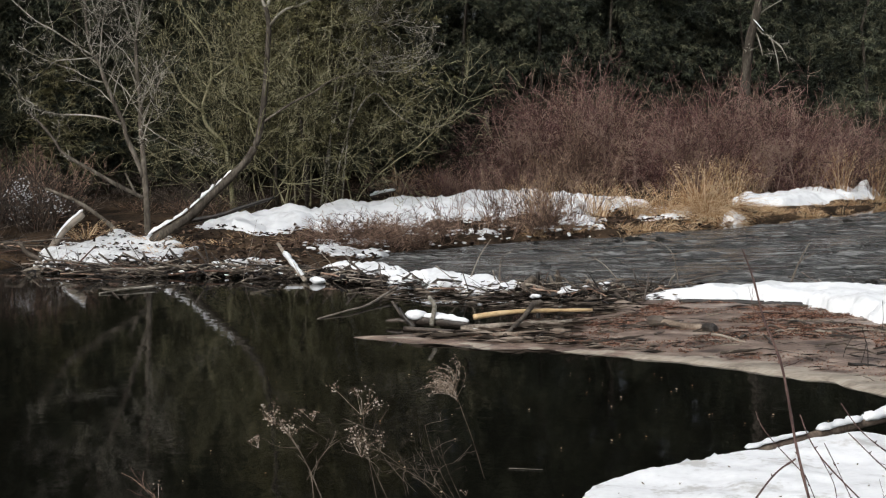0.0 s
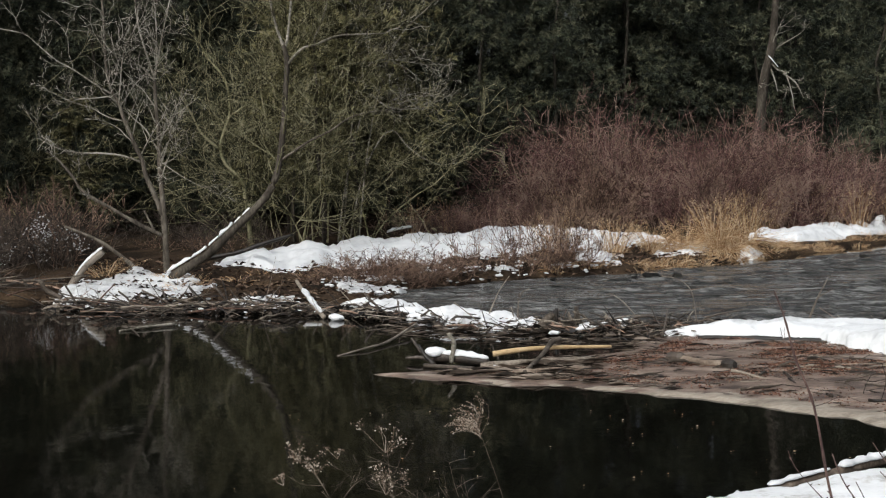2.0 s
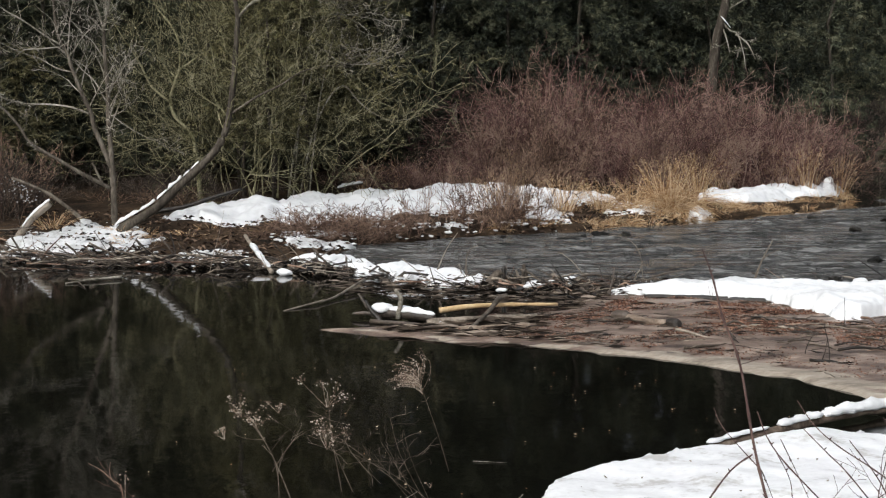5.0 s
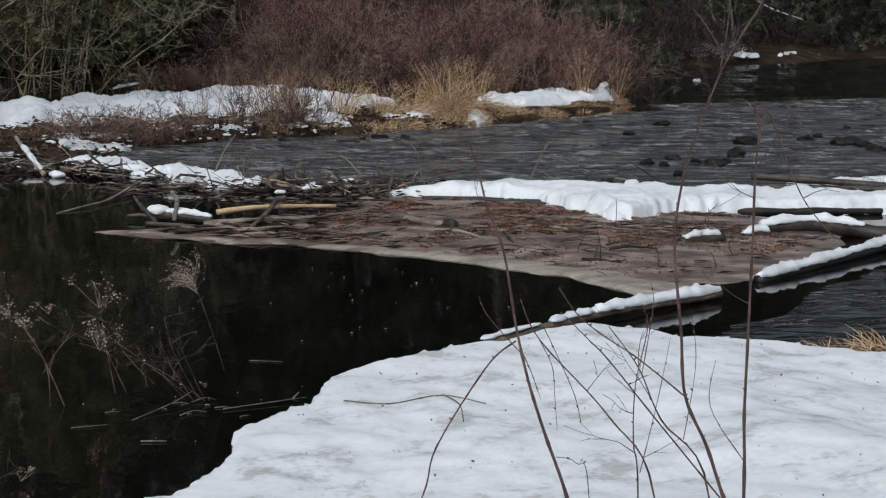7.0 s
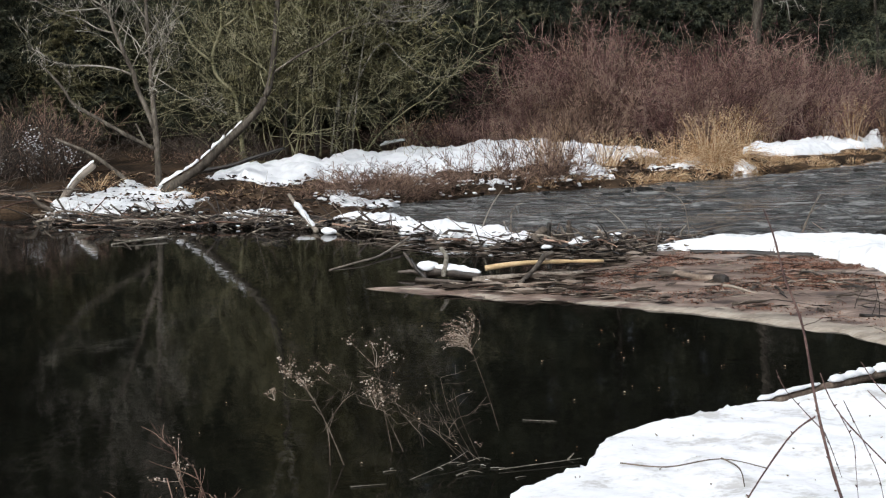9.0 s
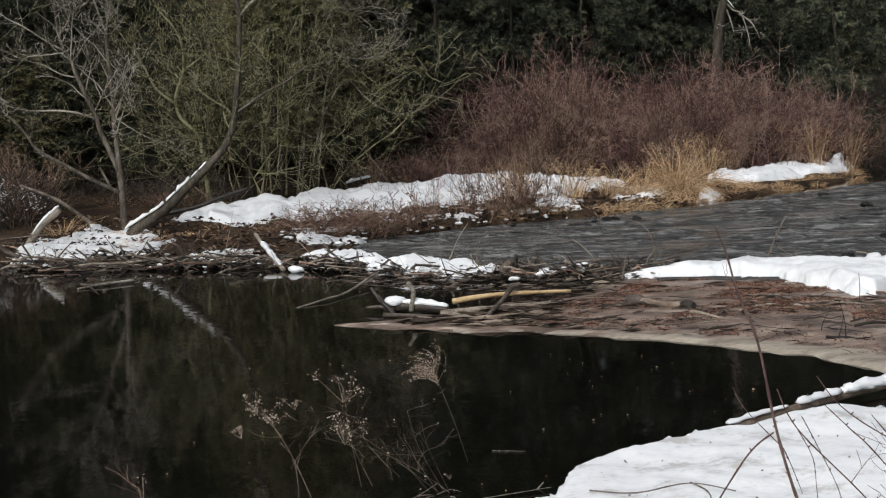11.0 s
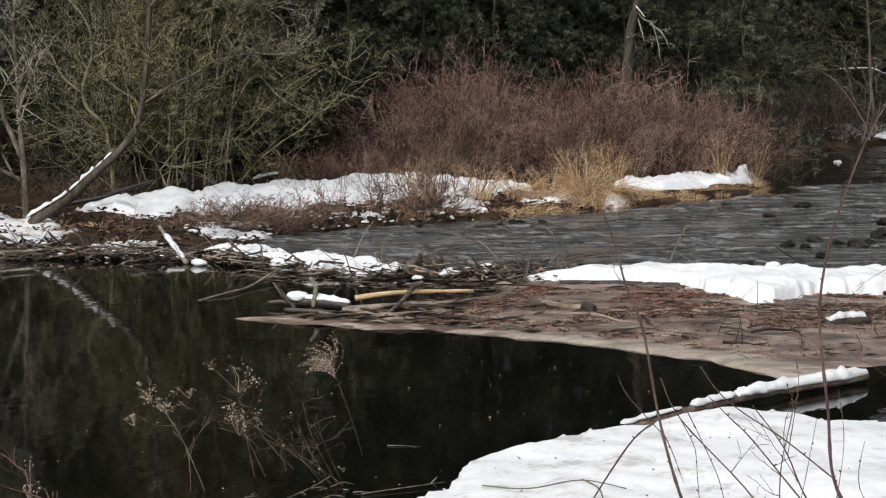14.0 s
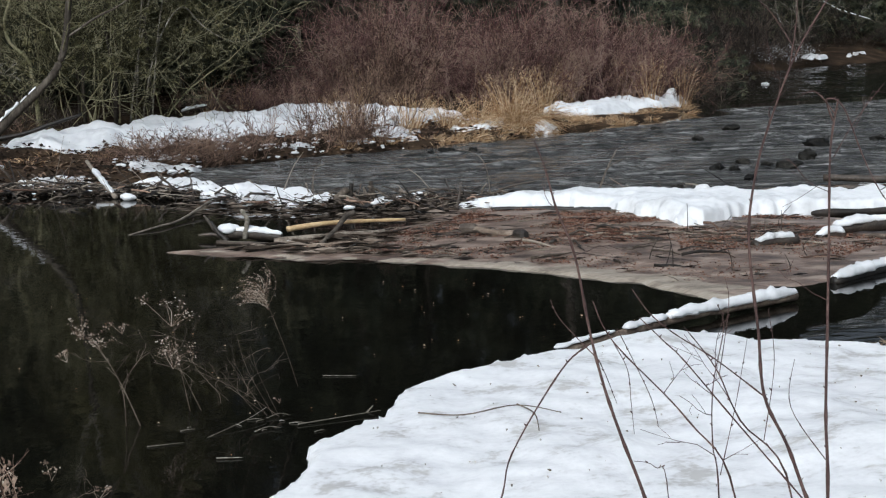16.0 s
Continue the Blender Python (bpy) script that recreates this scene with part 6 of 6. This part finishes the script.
# ---- saplings in front ----
def sapling(label, base, stems, seed, side=4):
    b = Vector(base)
    ob = thing("sapling", base, label, "sapling", "bare saplings on the near bank")
    r = random.Random(seed)
    for pts, w0, w1 in stems:
        sh = Shell()
        line = [p - b for p in smooth_line(pts, 6)]
        n = len(line)
        radii = [0.64 * (w0 + (w1 - w0) * i / (n - 1)) for i in range(n)]
        for i in range(2, n - 1, 5):
            radii[i] *= 1.3
        sh.tube(line, radii, 7)
        for i in range(4, n - 1, 5):
            # buds
            a = r.uniform(0, 6.283)
            d = Vector((math.cos(a), math.sin(a), 0.8)).normalized()
            sh.tube([line[i], line[i] + d * (radii[i] + 0.008)], [0.003, 0.001], 4)
        for _ in range(side // 2 if w0 > 0.0035 else 0):
            # thin side twigs
            i = r.randint(n // 3, n - 2)
            a = r.uniform(0, 6.283)
            sprout(sh, r, line[i], Vector((math.cos(a), math.sin(a), r.uniform(0.2, 1.2))).normalized(), r.uniform(0.1, 0.24), 0.0016, 1, WEED_SPEC, 0.0008)
        part("stem", sh, M_STEM, ob)
    return ob


def foot(x, y):
    return (x, y, ground_at(x, y) - 0.05)


fx, fy, fz = foot(1.3, 4.4)
sapling("slender leafless sapling with reddish-brown bark", (fx, fy, fz), [
    ([(fx, fy, fz), (1.22, 4.4, 0.8), (1.16, 4.4, 1.04), (1.09, 4.4, 1.23), (1.04, 4.4, 1.38), (1.0, 4.4, 1.54), (0.96, 4.4, 1.75), (0.91, 4.4, 1.88), (0.88, 4.4, 1.99), (0.85, 4.4, 2.07)], 0.009, 0.0035),
    ([(0.6, 4.4, 0.75), (0.74, 4.4, 1.05), (0.78, 4.4, 1.2), (0.92, 4.4, 1.43), (1.0, 4.4, 1.5)], 0.003, 0.004),
    ([(1.02, 4.4, 1.46), (0.93, 4.45, 1.56), (0.9, 4.45, 1.62)], 0.0025, 0.001),
    ([(1.03, 4.42, 1.45), (1.07, 4.5, 1.38), (1.1, 4.5, 1.3)], 0.0025, 0.0012)], 1)
fx, fy, fz = foot(1.85, 4.4)
sapling("tall slender leafless sapling with dark red bark", (fx, fy, fz), [
    ([(fx, fy, fz), (1.72, 4.4, 0.82), (1.63, 4.4, 1.02), (1.57, 4.4, 1.18), (1.5, 4.4, 1.33), (1.48, 4.4, 1.52), (1.45, 4.4, 1.78), (1.47, 4.4, 1.97), (1.51, 4.4, 2.11), (1.58, 4.4, 2.29), (1.68, 4.4, 2.46), (1.76, 4.4, 2.62)], 0.0095, 0.003),
    ([(1.51, 4.4, 1.32), (1.36, 4.4, 1.44), (1.24, 4.4, 1.52), (1.17, 4.4, 1.58), (1.12, 4.4, 1.65)], 0.0035, 0.0018),
    ([(1.62, 4.4, 1.02), (1.41, 4.4, 1.27), (1.27, 4.4, 1.44), (1.21, 4.4, 1.5), (1.14, 4.4, 1.57)], 0.004, 0.002),
    ([(1.58, 4.4, 2.29), (1.52, 4.45, 2.4), (1.45, 4.45, 2.46)], 0.0025, 0.0015),
    ([(1.56, 4.4, 2.25), (1.58, 4.4, 2.42), (1.56, 4.4, 2.6)], 0.003, 0.0015)], 2)
fx, fy, fz = foot(1.7, 4.42)
sapling("straight leafless sapling with arching tip twigs", (fx, fy, fz), [
    ([(fx, fy, fz), (1.69, 4.4, 1.02), (1.68, 4.4, 1.26), (1.68, 4.4, 1.51), (1.68, 4.4, 1.77), (1.68, 4.4, 2.02), (1.7, 4.4, 2.16)], 0.0085, 0.004),
    ([(1.69, 4.4, 2.12), (1.64, 4.42, 2.18), (1.59, 4.44, 2.16)], 0.003, 0.0015),
    ([(1.685, 4.4, 2.1), (1.66, 4.38, 2.16), (1.70, 4.36, 2.14), (1.76, 4.36, 2.0), (1.82, 4.36, 1.89), (1.91, 4.36, 1.79)], 0.004, 0.002),
    ([(1.69, 4.4, 2.0), (1.75, 4.4, 2.1), (1.83, 4.4, 2.2)], 0.0025, 0.0012),
    ([(1.7, 4.45, 1.12), (1.61, 4.5, 1.27), (1.62, 4.5, 1.41)], 0.0025, 0.0012)], 3)
fx, fy, fz = foot(2.18, 4.4)
sapling("straight leafless sapling with grey-brown bark", (fx, fy, fz), [
    ([(fx, fy, fz), (2.15, 4.4, 1.18), (2.14, 4.4, 1.35), (2.14, 4.4, 1.48), (2.16, 4.4, 1.72), (2.2, 4.4, 2.0)], 0.006, 0.003)], 4)
fx, fy, fz = foot(1.5, 4.45)
sapling("clump of thin bare twigs leaning over the snow", (fx, fy, fz), [
    ([(fx, fy, fz), (1.42, 4.4, 1.03), (1.28, 4.4, 1.27), (1.07, 4.4, 1.5), (1.01, 4.4, 1.62)], 0.005, 0.0022),
    ([(fx + 0.1, fy, fz), (1.55, 4.3, 1.06), (1.4, 4.3, 1.29), (1.33, 4.3, 1.44), (1.24, 4.3, 1.56)], 0.005, 0.002),
    ([(fx - 0.1, fy, fz), (1.4, 4.5, 1.0), (1.38, 4.5, 1.17), (1.38, 4.5, 1.34), (1.41, 4.5, 1.51), (1.39, 4.5, 1.58)], 0.004, 0.0015),
    ([(1.1, 4.5, 1.52), (1.15, 4.5, 1.42), (1.2, 4.5, 1.31), (1.22, 4.5, 1.23)], 0.002, 0.0015),
    ([(1.08, 4.46, 1.49), (1.13, 4.5, 1.4), (1.14, 4.5, 1.31), (1.15, 4.5, 1.21)], 0.002, 0.0012),
    ] + [([(fx - 0.25, fy - 0.1, fz), (1.2, 4.3, 1.07), (1.16, 4.3, 1.17), (1.1, 4.3, 1.19)], 0.0025, 0.0012),
    ([(1.38, 4.42, 1.1), (1.45, 4.5, 1.3), (1.48, 4.5, 1.48)], 0.0022, 0.001),
    ([(1.5, 4.4, 1.2), (1.56, 4.5, 1.4), (1.54, 4.5, 1.56)], 0.0022, 0.001),
    ([(1.34, 4.3, 1.42), (1.38, 4.35, 1.6), (1.37, 4.35, 1.68)], 0.002, 0.001)], 5)
for k, pts in enumerate(([(0.97, 9.05), (1.21, 8.9), (1.51, 8.93), (1.74, 8.78)], [(1.52, 8.95), (1.58, 8.73), (1.54, 8.35)])):
    log("twig", "thin dead twig lying on the snow", [(x, y, ground_at(x, y) + 0.115) for x, y in pts], 0.005, 0.003, M_WEED, 220 + k, sides=5)

# overhanging snowy branch on the far shore
over = thing("bare_tree", (19.1, 55.8, 0.15), "leafless forked tree on the far shore with snow-lined branches", "tree")
limbed(over, "trunk", [(0.0, 0, -0.2), (-0.02, 0, 0.4), (-0.12, 0, 1.2), (-0.25, 0, 2.0), (-0.3, 0, 3.4), (-0.45, 0, 5.1)], 0.075, 0.03, 301, 9, 1.4, 2.0)
fork = limbed(over, "trunk", [(-0.02, 0, 0.35), (-0.35, 0, 0.8), (-0.74, -0.1, 1.17), (-0.9, -0.1, 1.4), (-1.0, -0.1, 1.95), (-1.3, -0.1, 3.0)], 0.045, 0.018, 303, 6, 1.0, 1.2, sides=7)
snow_cap(fork, [(-0.78, -0.1, 1.24), (-0.9, -0.1, 1.44), (-0.97, -0.1, 1.7)], 0.03, 0.03, 12)
limbed(over, "limb", [(0.0, 0, 0.5), (0.12, 0, 1.0), (-0.02, 0, 1.7), (0.1, 0, 2.4)], 0.03, 0.012, 304, 5, 0.9, 0.8, sides=6)
arm = limbed(over, "limb", [(-2.0, 0, 2.32), (-1.2, 0, 2.32), (-0.2, 0, 2.33), (0.42, 0, 2.1), (1.2, 0, 1.66), (2.7, -0.1, 1.2), (3.1, -0.2, 1.1)], 0.026, 0.01, 302, 7, 0.8, 0.6, sides=6)
# broken snow along the bough
bough = smooth_line([(-1.3, 0, 2.34), (-0.8, 0, 2.36), (-0.2, 0, 2.36), (0.1, 0, 2.25), (0.42, 0, 2.13), (0.9, 0, 1.86), (1.3, 0, 1.66), (1.9, -0.05, 1.46), (2.6, -0.1, 1.25)], 6)
r, i = random.Random(19), 0
while i < len(bough) - 2:
    n = r.choice((1, 2, 2, 3))
    q = r.uniform(0.012, 0.03)
    snow_cap(arm, [tuple(p + Vector((0, 0, 0.01))) for p in bough[i:i + n + 1]], 0.8 * q, q, 30 + i)
    i += n + r.choice((0, 1, 1))
